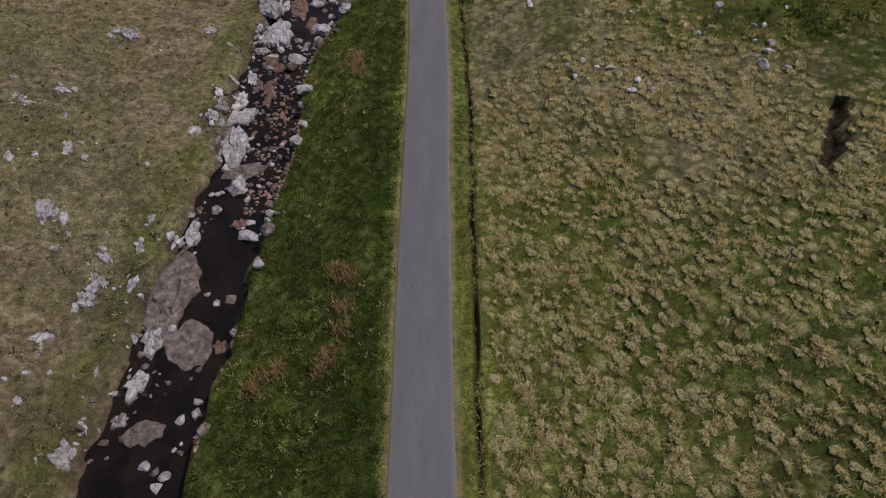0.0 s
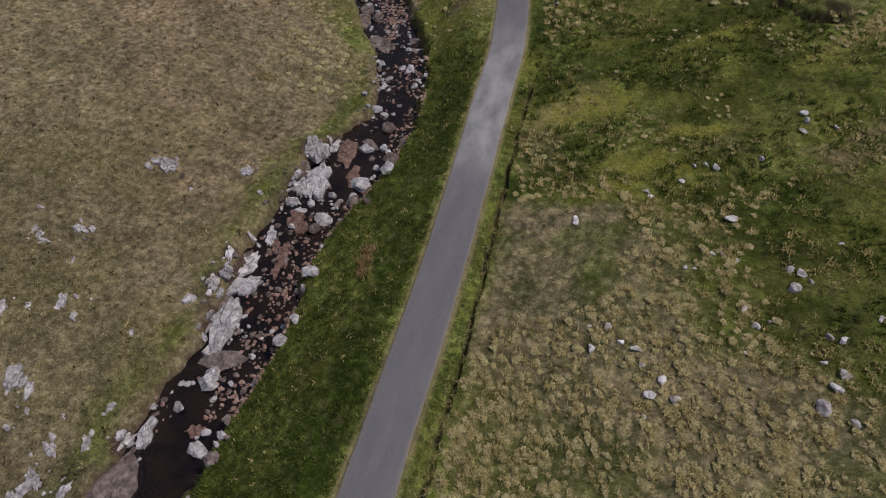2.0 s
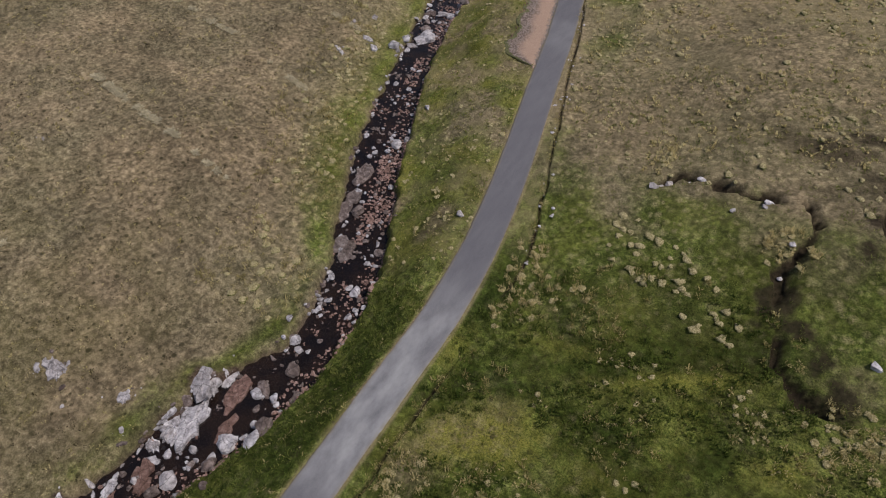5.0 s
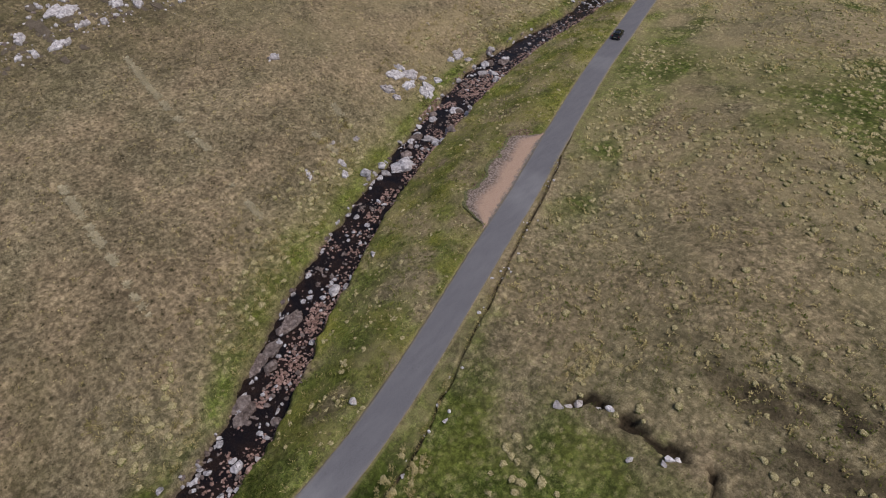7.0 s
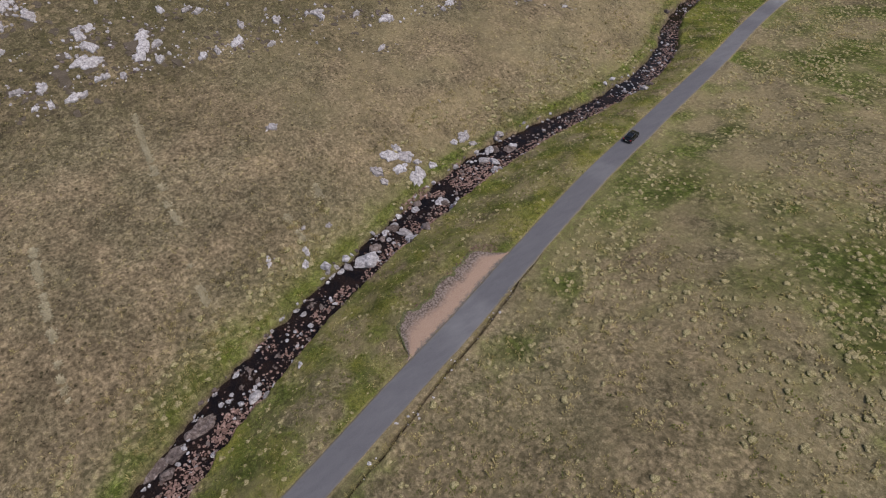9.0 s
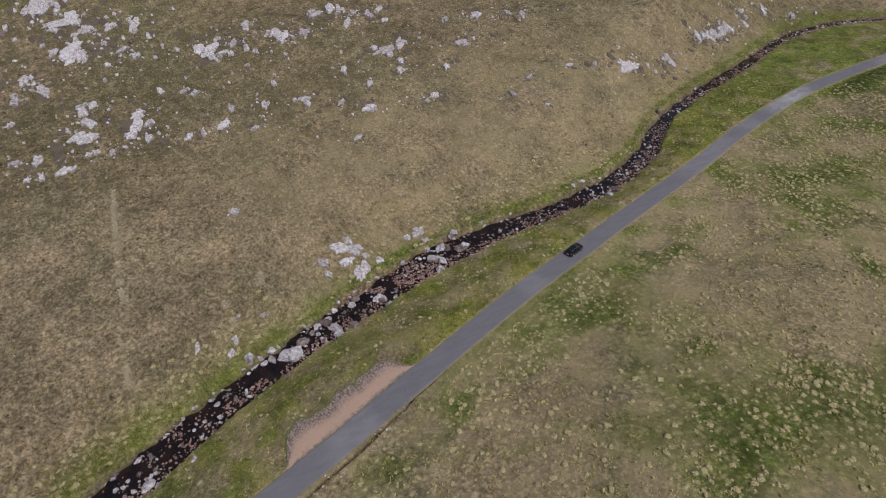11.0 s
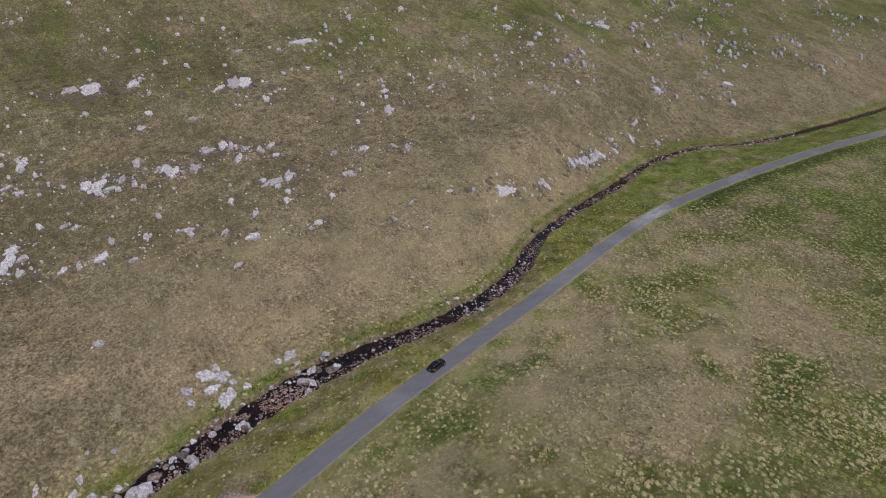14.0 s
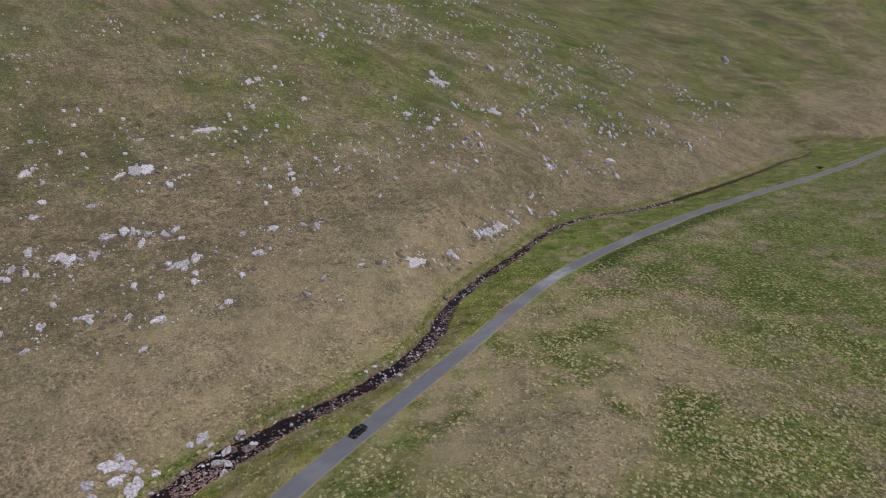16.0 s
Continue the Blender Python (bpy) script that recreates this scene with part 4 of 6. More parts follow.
RILLS = [[(-395, 935), (-276, 864), (-209, 824), (-154, 811)], [(-332, 1005), (-237, 934), (-166, 870)], [(-170, 478), (-143, 458), (-125, 462)], [(-421, 763), (-327, 690), (-268, 674)]]


def depth_of_green(x, y):
    """Where the grass is coloured a darker green: long and wet in places."""
    r, b = offsets(x, y)
    v = np.where((r < -3) & (b < 0), (0.0 + 0.70 * smooth(-9, -4.5, r) + 0.45 * rough(x, y, 6, 37)) * (1 - smooth(72, 105, y)), 0)
    v = v + 0.85 * pasture(x, y) * (r > 4) * np.clip(0.6 + 0.7 * rough(x, y, 8, 124), 0, 1)
    v = v + np.where(r > 4, 0.28 * (1 - smooth(66, 90, y)) * smooth(30, 45, y), 0)
    v = v + 0.75 * wet(x, y) * smooth(0.1, 0.5, rough(x, y, 3.2, 151) + 0.6 * rough(x, y, 1.4, 152))
    v = v + np.where((r < -3) & (b < 0), 0.42 * smooth(85, 110, y) * smooth(0.25, 0.6, rough(x, y, 5, 153) + 0.5 * rough(x, y, 1.7, 154)), 0)
    v = v + 0.95 * patches(x, y, NEAR_DEEP)
    v = v + wet(x, y) * np.clip(0.10 + 0.7 * rough(x, y, 7, 54) + 0.4 * rough(x, y, 2.5, 55), 0, 1) * 0.7 - 0.8 * patches(x, y, NEAR_MOSS + NEAR_TAN)
    v = v + np.where((b > beck_w(y)) & (x < -90), smooth(90, 130, -x) * np.clip(0.35 + 0.5 * rough(x, y, 30, 38) + 0.3 * rough(x, y, 8, 39), 0, 1) * 0.6, 0)
    v = v + np.where(b > beck_w(y), 0.2 * (1 - smooth(50, 90, y)) * np.clip(0.6 + 0.6 * rough(x, y, 7, 49), 0, 1), 0)
    v = v + 0.8 * (1 - smooth(1.0, 5.0, np.minimum.reduce([near_line(x, y, q) for q in RILLS]) + 2 * rough(x, y, 9, 50)))
    # a darker green band along the foot of the far cutting
    v = v + 0.9 * smooth(3.2, 4.5, r) * (1 - smooth(9, 13, r)) * smooth(335, 350, y) * (1 - smooth(440, 500, y))
    return np.clip(v, 0, 1)


def sward_of(x, y):
    """Heath, yellow moss and dark ledge streaks, each from 0 to 1."""
    r, b = offsets(x, y)
    w = beck_w(y)
    west = b > w
    fellside = smooth(80, 125, -x) * west
    # near west: heath, darkened further with lens falloff put into the colour
    heath = np.where(west, 0.75 * (1 - smooth(25, 75, y)), 0) + np.where(r > 4, 0.35 * (1 - smooth(40, 60, y)), 0) + (0.40 + 0.35 * (1 - smooth(190, 260, y))) * fellside
    heath = heath + np.where((r > 4) & (y > 120) & (y < 158), 0.30 * patches(x, y, DRY), 0) + 0.15 * smooth(250, 330, y) * (r > 4) + 0.35 * smooth(420, 560, y) * (1 - fellside)
    heath = heath * (0.8 + 0.5 * rough(x, y, 11, 111)) + wet(x, y) * np.clip(0.25 + 0.7 * rough(x, y, 6, 115), 0, 0.6) * (1 - patches(x, y, NEAR_DEEP + NEAR_MOSS))
    between = (r < -2.3) & (b < -w)
    moss = wet(x, y) * np.clip(0.45 + 0.7 * rough(x, y, 5, 112), 0, 1) * 0.9 + np.where(between, smooth(80, 115, y) * np.clip(0.70 + 0.6 * rough(x, y, 6, 113) + 0.5 * rough(x, y, 2.2, 132), 0, 1) * (1 - 0.75 * smooth(270, 340, y)), 0)
    moss = np.where(between, 0.9 * np.clip(0.6 + 0.9 * rough(x, y, 3.0, 143), 0.1, 1), 0.45) * moss + 1.1 * patches(x, y, NEAR_MOSS) + blobs(x, y, [(6, 22, 6, 24, 0.3)])
    moss = moss + np.where(west, (0.3 - 0.2 * smooth(140, 180, y)) * np.exp(-((b - w - 3) / 5) ** 2) * smooth(90, 120, y), 0)
    ledge = fellside * np.clip(0.55 + 0.6 * rough(x, y, 22, 114), 0, 1)
    moss = moss * (1 - 0.85 * patches(x, y, NEAR_DEEP)) + np.where(west, 0.16 * (1 - smooth(60, 100, y)) * np.clip(0.5 + rough(x, y, 4, 131), 0, 1), 0)
    return np.clip(np.stack([heath, moss, ledge], -1), 0, 1)


uu = np.array(sorted(set(np.round(steps(-32, -4000, 0.6, 1.04) + list(np.arange(-32, 1.6, 0.35)) + list(np.arange(1.6, 6.9, 0.1))
                                   + list(np.arange(6.9, 48, 0.5)) + steps(48, 4000, 0.6, 1.055), 3))))
vv = np.array(sorted(set(np.round(steps(6, -600, 0.8, 1.12) + list(np.arange(6, 130, 0.45)) + list(np.arange(130, 260, 0.75)) + steps(260, 4500, 0.9, 1.025), 3))))
V, U = np.meshgrid(vv, uu, indexing="ij")
X, Y = road_x(V) + U, V
Z = land(X, Y)
ground_mesh = sheet("ground", np.stack([X, Y, Z], -1), TURF)
x, y = X.ravel(), Y.ravel()
r, b = offsets(x, y)
w, half = beck_w(y), ROAD_HALF(y)
near_rock = np.full(x.shape, 9.0)
for qx, qy, ql, qw, qa in STREAM_BEDROCK + STREAM_BEDROCK_2:
    near_rock = np.minimum(near_rock, np.hypot(((x - qx) * math.cos(qa) + (y - qy) * math.sin(qa)) / (0.5 * ql + 0.35), ((y - qy) * math.cos(qa) - (x - qx) * math.sin(qa)) / (0.5 * qw + 0.35)))
bed = 1 - smooth(-0.45, 0.12, np.abs(b) - w + 0.45 * rough(x, y, 2.3, 5) + 0.35 * rough(x, y, 0.9, 6))
# bed gravel round the bedrock too, its dark colour standing in for shaded gaps
bed = np.maximum(bed, 1 - smooth(0.75, 1.15, near_rock + 0.3 * rough(x, y, 0.9, 125)))
dd = np.abs(r - DITCH(y) - 0.2 * rough(y, y * 0, 3.1, 4))
bare = np.clip(1.1 * np.exp(-((dd + 0.08 * rough(x, y, 0.8, 34)) / 0.20) ** 2) * (ditch_depth(y) > 0.1) * (0.7 + 0.5 * rough(x, y, 1.5, 33)), 0, 1)
bare = np.maximum(bare, 0.95 * smooth(0.15, 0.6, gully(x, y)))
bare = np.maximum(bare, 0.85 * smooth(0.45, 0.75, blobs(x, y, [(30.5, 107.5, 4.5, 4.5, 1), (35, 102, 3.5, 3.5, 1), (28, 112, 3, 2.5, 1), (36.3, 123, 4.5, 6, 1), (31, 137.5, 9, 3, 1)]) * (0.55 + 0.6 * rough(x, y, 2.4, 135) + 0.3 * rough(x, y, 1.0, 136))))
bare = np.maximum(bare, 0.7 * np.exp(-(((x - 34) / 20) ** 2 + ((y - 135) / 7) ** 2) ** 2) * smooth(-0.1, 0.6, rough(x, y * 1.6, 7, 58) + 0.5 * rough(x, y, 2, 59)))
bare = np.maximum(bare, 0.4 * smooth(0.45, 0.9, rough(x * 0.35, y, 24, 41) + 0.5 * rough(x, y, 7, 42)) * smooth(760, 950, y))
paint(ground_mesh, "cover", np.stack([lushness(x, y), bare, bed], -1))
worn = 0.4 - 0.4 * smooth(0.0, 0.4, np.minimum.reduce([near_line(x, y, q) for q in PALE_LINES]) + 0.45 * rough(x, y, 2.2, 43) + 0.3 * rough(x, y, 0.8, 44))
worn = np.maximum(worn, 0.9 * np.exp(-((np.abs(r) - half - 0.12) / 0.22) ** 2) * (0.75 + 0.4 * rough(x, y, 1.3, 47)))
# pale hay; on the stream slope lens falloff is partly put into the colour
dry = np.where(b > w + 3, 0.42 * smooth(130, 190, y) * (1 - smooth(330, 420, y)) * (1 - smooth(95, 135, -x)), 0) + np.where((r < -half) & (b < -w), 0.40 * smooth(88, 112, y) * (1 - smooth(240, 280, y)) * np.clip(0.7 + rough(x, y, 3.2, 144), 0, 1.4), 0)
dry = dry + np.where(r > half, 0.48 * smooth(150, 165, y) * (1 - smooth(300, 340, y)) * (1 - pasture(x, y)) * (1 - smooth(50, 90, r)) + 0.2 * smooth(112, 130, y) * (1 - smooth(150, 165, y)), 0)
worn = np.maximum(worn, np.clip(dry * (0.8 + 0.8 * rough(x, y, 6, 141) + 0.5 * rough(x, y, 2.2, 142)), 0, 1))
worn = np.maximum(worn, 0.55 * (r > 0) * (1 - smooth(-0.5, -0.1, r - DITCH(y))) * smooth(104, 112, y) * (1 - smooth(168, 176, y)) * np.clip(0.7 + 0.6 * rough(x, y, 1.1, 57), 0, 1))
paint(ground_mesh, "wear", np.stack([worn, tussockness(x, y), depth_of_green(x, y)], -1))
paint(ground_mesh, "sward", sward_of(x, y))
tagged(new("ground", ground_mesh), "rough moorland of dry hay-coloured and green grass", "ground", kind="structure")

# the single-track road
ry = np.concatenate([np.arange(-60, 340, 0.8), np.arange(340, 1400, 4.0)])
rc = np.array([-1.0, -0.93, -0.8, -0.4, 0, 0.4, 0.8, 0.93, 1.0])
RY, RC = np.meshgrid(ry, rc, indexing="ij")
wide = ROAD_HALF(RY) + np.where(np.abs(RC) > 0.9, 0.07 * rough(RY, RC * 40, 0.9, 51) + 0.06 * rough(RY, RC * 40, 4.0, 52), 0)
sl = slope_of(road_x, RY)
nx, ny = 1 / np.sqrt(1 + sl**2), -sl / np.sqrt(1 + sl**2)
RX, RYY = road_x(RY) + RC * wide * nx, RY + RC * wide * ny
RZ = road_z(RY) + 0.05 * (1 - RC**2) + 0.03 - 0.035 * (np.abs(RC) > 0.97)
road_xyz = np.stack([RX, RYY, RZ], -1)
skirt = road_xyz[:, [0, -1]] - [0, 0, 0.2]
road_xyz = np.concatenate([skirt[:, :1], road_xyz, skirt[:, 1:]], 1)
road_mesh = sheet("road", road_xyz, TARMAC)
ae = np.concatenate([np.ones((len(ry), 1)), np.abs(np.repeat(rc[None], len(ry), 0)), np.ones((len(ry), 1))], 1)
ay = np.repeat(ry[:, None], ae.shape[1], 1)
pale = np.exp(-((ay - 84) / 13) ** 4) * 0.9 + np.exp(-((ay - 322) / 12) ** 4) * 0.9 + 0.25 * smooth(0.3, 0.8, rough(ay, ay * 0, 9, 53))
paint(road_mesh, "along", np.stack([np.clip(pale, 0, 1), smooth(0.88, 0.99, ae), ae * 0], -1).reshape(-1, 3))
tagged(new("road", road_mesh), "narrow grey single-track tarmac road without markings", "road", kind="structure")

# the beck
wy = np.concatenate([np.arange(-60, 340, 1.0), np.arange(340, 1400, 4.0)])
WY, WC = np.meshgrid(wy, np.linspace(-1, 1, 9), indexing="ij")
ws = slope_of(beck_x, WY)
ww = beck_w(WY) + 0.35
wx = beck_x(WY) + WC * ww / np.sqrt(1 + ws**2)
wyy = WY - WC * ww * ws / np.sqrt(1 + ws**2)
water = new("water", sheet("water", np.stack([wx, wyy, beck_z(WY) - 0.17 + 0.02 * rough(wx, wyy, 0.8, 61)], -1), WATER))
tagged(water, "dark peat-brown water of a shallow rocky stream", "stream", kind="structure")

# the pull-in: grit beside the tarmac with a stony edge
ly = np.arange(141.6, 168.2, 0.35)
LY, LC = np.meshgrid(ly, np.linspace(-0.12, 1.0, 15), indexing="ij")
reach = 5.7 * np.maximum(layby(LY), 0.06) * (1 + 0.10 * rough(LY, LC * 0, 1.3, 45) + 0.10 * rough(LY, LC * 0, 4.1, 48))
out = ROAD_HALF(LY) + LC * reach
s2 = slope_of(road_x, LY)
lx, lyy = road_x(LY) - out / np.sqrt(1 + s2**2), LY + out * s2 / np.sqrt(1 + s2**2)
lz = np.maximum(land(lx, lyy), land(lx, lyy, False)) + np.where(LC < 0, -0.02, 0.05) - 0.12 * (LC >= 1.0) + 0.03 * rough(lx, lyy, 0.6, 46)
lay = sheet("layby", np.stack([lx, lyy, lz], -1), PULL_IN)
paint(lay, "along", np.stack([np.clip(LC, 0, 1).ravel()] * 3, -1))
tagged(new("layby", lay), "orange-brown grit pull-in with a grey stony edge", "layby", kind="structure")


# ---- stones ----
def stone_verts(seed, level, cuts=9, rough_amount=0.10):
    """A weathered block: a ball cut by planes and roughened. Returns places and faces."""
    rng = random.Random(seed)
    bm = bmesh.new()
    bmesh.ops.create_icosphere(bm, subdivisions=level, radius=1)
    planes = []
    for _ in range(cuts):
        n = Vector((rng.gauss(0, 1), rng.gauss(0, 1), rng.gauss(0, 0.8))).normalized()
        planes.append((n, rng.uniform(0.42, 0.78)))
    for v in bm.verts:
        for n, d in planes:
            over = v.co.dot(n) - d
            if over > 0:
                v.co -= n * over
        v.co += v.co.normalized() * rough_amount * noise.noise(v.co * 2.3 + Vector((seed, 0, 0)))
    bm.verts.index_update()
    v = np.array([q.co for q in bm.verts])
    f = np.array([[q.index for q in p.verts] for p in bm.faces])
    bm.free()
    v[:, :2] -= (v[:, :2].max(0) + v[:, :2].min(0)) / 2
    v /= (v[:, 0].max() - v[:, 0].min())
    return v, f


def slab_verts(seed, jag=0.3, sides=18):
    """A low fractured slab with a jagged outline, a broken edge and an uneven top."""
    rng = np.random.default_rng(seed)
    turn = (np.arange(sides) + rng.uniform(-0.3, 0.3, sides)) * 6.2832 / sides
    wave = sum(rng.uniform(0.3, 1.0) / k ** 0.6 * np.cos(k * turn + rng.uniform(0, 6.28)) for k in (1, 2, 3, 4, 5))
    out = np.clip(1 + jag * (0.55 * wave + 0.55 * rng.normal(0, 1, sides)), 0.38, 1.6)
    tilt = rng.normal(0, 0.10, 2)
    rings = []
    for reach, height, wob in ((1.06, -0.5, 0.0), (1.0, 0.12, 0.06), (0.88, 0.34, 0.08), (0.58, 0.40, 0.10), (0.26, 0.44, 0.10)):
        r = reach * out * (1 + rng.normal(0, 0.05, sides))
        x, y = r * np.cos(turn), r * np.sin(turn)
        rings.append(np.stack([x, y, height + rng.normal(0, 1, sides) * wob + (x * tilt[0] + y * tilt[1]) * (height > 0)], 1))
    v = np.concatenate(rings + [[[0, 0, 0.42]]])
    i = np.arange(sides)
    j = (i + 1) % sides
    f = []
    for k in range(4):
        lo, hi = k * sides, (k + 1) * sides
        f += [np.stack([lo + i, lo + j, hi + j], 1), np.stack([lo + i, hi + j, hi + i], 1)]
    f.append(np.stack([4 * sides + i, 4 * sides + j, np.full(sides, 5 * sides)], 1))
    v[:, :2] -= (v[:, :2].max(0) + v[:, :2].min(0)) / 2
    v[:, :2] /= v[:, :2].max(0) - v[:, :2].min(0)
    return v, np.concatenate(f)


SLABS = [slab_verts(301 + i, 0.30) for i in range(14)]
WORN_SLABS = [slab_verts(341 + i, 0.14, 20) for i in range(8)]
SHARDS = [slab_verts(371 + i, 0.34, 8) for i in range(10)]
SHAPES = [stone_verts(11 + i, 2) for i in range(14)]
BIG_SHAPES = [stone_verts(51 + i, 3, 16, 0.10) for i in range(8)]
SMALL_SHAPES = [stone_verts(91 + i, 1, 6, 0.05) for i in range(8)]
STONE_MESHES = {}


def stone_mesh(kind, i, material):
    key = (kind, i, material.name)
    if key not in STONE_MESHES:
        v, f = {"slab": SLABS, "worn": WORN_SLABS, "big": BIG_SHAPES, "small": SHAPES}[kind][i]
        STONE_MESHES[key] = from_arrays("stone", v, f, material, False)
    return STONE_MESHES[key]


def lay_stones(name, rows, material, label, category, group, tall=0.55, sunk=0.35, bed_level=False, long=1.0, heading=None, second=None, craggy=False):
    """One stone of each width at each place, sunk into the ground."""
    rng = random.Random(len(rows) * 7 + int(abs(rows[0][0]) * 10))
    for x, y, width in rows:
        kind = "slab" if craggy else "big" if width > 1.5 else "small"
        i = rng.randrange({"slab": 14, "big": 8, "small": 14}[kind])
        ob = new(name, stone_mesh(kind, i, second if second and rng.random() < 0.3 else material))
        sx, sy = width * rng.uniform(0.95, 1.15) * long, width * rng.uniform(0.6, 0.95)
        sz = min(sx, sy) * tall * rng.uniform(0.8, 1.25)
        turn = rng.uniform(-0.4, 0.4) + heading if heading is not None else rng.uniform(0, 6.28)
        z = float(land(x, y)) + sz * (0.5 - sunk)
        if bed_level:
            z = max(z, float(beck_z(y)) - 0.17 - sz * 0.1)
        ob.matrix_world = Matrix.LocRotScale((x, y, z), Euler((rng.uniform(-0.18, 0.18), rng.uniform(-0.18, 0.18), turn)), (sx, sy, sz))
        tagged(ob, label, category, group)


def lay_slabs(name, rows, kind, materials, label, category, group, tall, proud, seed, in_stream=True):
    """One slab of each length, width and heading at each place."""
    rng = random.Random(seed)
    for x, y, long, wide, turn in rows:
        shapes = {"slab": 14, "worn": 8, "big": 8, "small": 14}[kind]
        ob = new(name, stone_mesh(kind, rng.randrange(shapes), rng.choice(materials)))
        high = min(0.9, min(long, wide) * tall * rng.uniform(0.85, 1.2))
        z = float(land(x, y))
        lean = Vector((0, 0, 1))
        if in_stream:
            z = max(z, float(beck_z(y)) - 0.25)
        else:
            reach = 0.4 * long
            lean = Vector((float(land(x - reach, y) - land(x + reach, y)), float(land(x, y - reach) - land(x, y + reach)), 2 * reach)).normalized()
            z = (z + sum(float(land(x + u * reach, y + v * reach)) for u, v in ((1, 0), (-1, 0), (0, 1), (0, -1)))) / 5
        tilt = lean.to_track_quat("Z", "Y") @ Euler((rng.uniform(-0.06, 0.06), rng.uniform(-0.06, 0.06), turn)).to_quaternion()
        ob.matrix_world = Matrix.LocRotScale((x, y, z + high * proud), tilt, (long, wide, high))
        tagged(ob, label, category, group)


def shattered(rows, pieces, seed, reach=0.45, main=0.7):
    """Each place broken into several smaller slabs lying close together."""
    rng = random.Random(seed)
    out = []
    for x, y, width in rows:
        way = rng.uniform(0.3, 1.4)
        for k in range(max(1, round(pieces * min(width, 3.5) / 1.6))):
            d, a = (0, 0) if k == 0 else (width * reach * rng.uniform(0.4, 1.2), rng.uniform(0, 6.283))
            size = width * (main if k == 0 else rng.uniform(0.25, 0.55) * main)
            out.append((x + d * math.cos(a), y + 1.3 * d * math.sin(a), size * rng.uniform(1.0, 1.5), size * rng.uniform(0.45, 0.8), way + rng.gauss(0, 0.4)))
    return out


lay_slabs("stone", shattered(BANK_STONES + BANK_STONES_2, 2.2, 5, 0.5, 0.95), "slab", [LILAC_STONE], "pale grey angular stone half sunk in hay-coloured turf", "stone", "stones on the west bank", 0.4, 0.08, 61, False)
lay_slabs("outcrop", [(q[0], q[1], q[2] * 1.25, q[3] * 1.25, q[4]) for q in STREAM_BEDROCK[1:] + STREAM_BEDROCK_2], "slab", [PALE_STONE, LILAC_STONE], "pale fractured bedrock beside the stream", "rock", "bedrock along the stream", 0.34, 0.22, 62)
lay_slabs("outcrop", STREAM_BEDROCK[:1], "worn", [LILAC_STONE], "large smooth pale grey rock at the stream's edge", "rock", "bedrock along the stream", 0.30, 0.3, 63)
lay_slabs("rock_slab", [(q[0], q[1], q[2] * 1.45, q[3] * 1.55, q[4]) for q in STREAM_SLABS], "worn", [WET_SLAB], "smooth wet grey-brown slab in the stream", "rock slab", "slabs in the stream bed", 0.16, 0.30, 64)
lay_slabs("rock_slab", [(q[0], q[1], q[2] * 1.3, q[2] * 0.8, 1.9) for q in BECK_SLABS], "worn", [WET_SLAB, GREY_STONE], "wet grey slab on the stream bed", "rock slab", "slabs in the stream bed", 0.2, 0.3, 65)
lay_slabs("rock_slab", RED_SLABS, "slab", [RED_SLAB], "brick-red wet bedrock slab in the stream", "rock slab", "red slabs in the stream bed", 0.16, 0.36, 66)
lay_slabs("boulder", [(q[0], q[1], q[2] * 1.05, q[3] * 1.05, q[4]) for q in STREAM_BOULDERS + STREAM_BOULDERS_2 + EDGE_BOULDERS], "big", [LILAC_STONE, LILAC_STONE, GREY_STONE], "pale grey boulder standing in the dark stream", "boulder", "boulders in the stream", 0.65, 0.30, 67)
rng = np.random.default_rng(8)
ledge_y = np.concatenate([rng.uniform(33, 40, 8), rng.uniform(45, 60, 14), rng.uniform(62, 80, 16), rng.uniform(84, 200, 34)])
LEDGE = [(float(beck_x(q) - beck_w(q) + rng.normal(0.1, 0.45)), float(q), float(rng.uniform(0.6, 1.6)), float(rng.uniform(0.4, 0.9)), 1.5 + rng.normal(0, 0.5)) for q in ledge_y]
lay_slabs("outcrop", LEDGE, "slab", [LILAC_STONE, LILAC_STONE, GREY_STONE], "grey broken rock along the stream's west edge", "rock", "ledge along the stream", 0.5, 0.12, 68)
lay_stones("boulder", BECK_BOULDERS + BECK_BOULDERS_2 + BECK_BOULDERS_3 + BECK_BOULDERS_4, LILAC_STONE, "pale grey boulder standing in the dark stream", "boulder", "boulders in the stream", 0.62, 0.22, True, second=GREY_STONE)
lay_stones("stone", FIELD_STONES + FIELD_STONES_2, PALE_STONE, "pale grey stone lying in green tussock grass", "stone", "stones in the east field", 0.6, 0.28)
lay_slabs("outcrop", [(q[0], q[1], q[2] * 1.25, q[3] * 1.25, q[4]) for q in ISLE_SLABS] + shattered(ISLE_OUTCROP, 1.4, 6, 0.5, 1.0), "slab", [PALE_STONE], "pale weathered rock breaking through the hillside turf", "rock", "outcrop near the stream", 0.45, 0.12, 69, False)
for rows, many in ((FELL_STONES, 1.3), (FELL_STONES_2, 1.3), (FELL_STONES_3, 1.3), (FELL_STONES_4, 0.4)):
    lay_slabs("rock", shattered(rows, many, 7, 0.5, 1.15), "slab", [PALE_STONE], "pale grey craggy rock on the hillside grass", "rock", "rocks on the fell", 0.75, 0.22, 70, False)


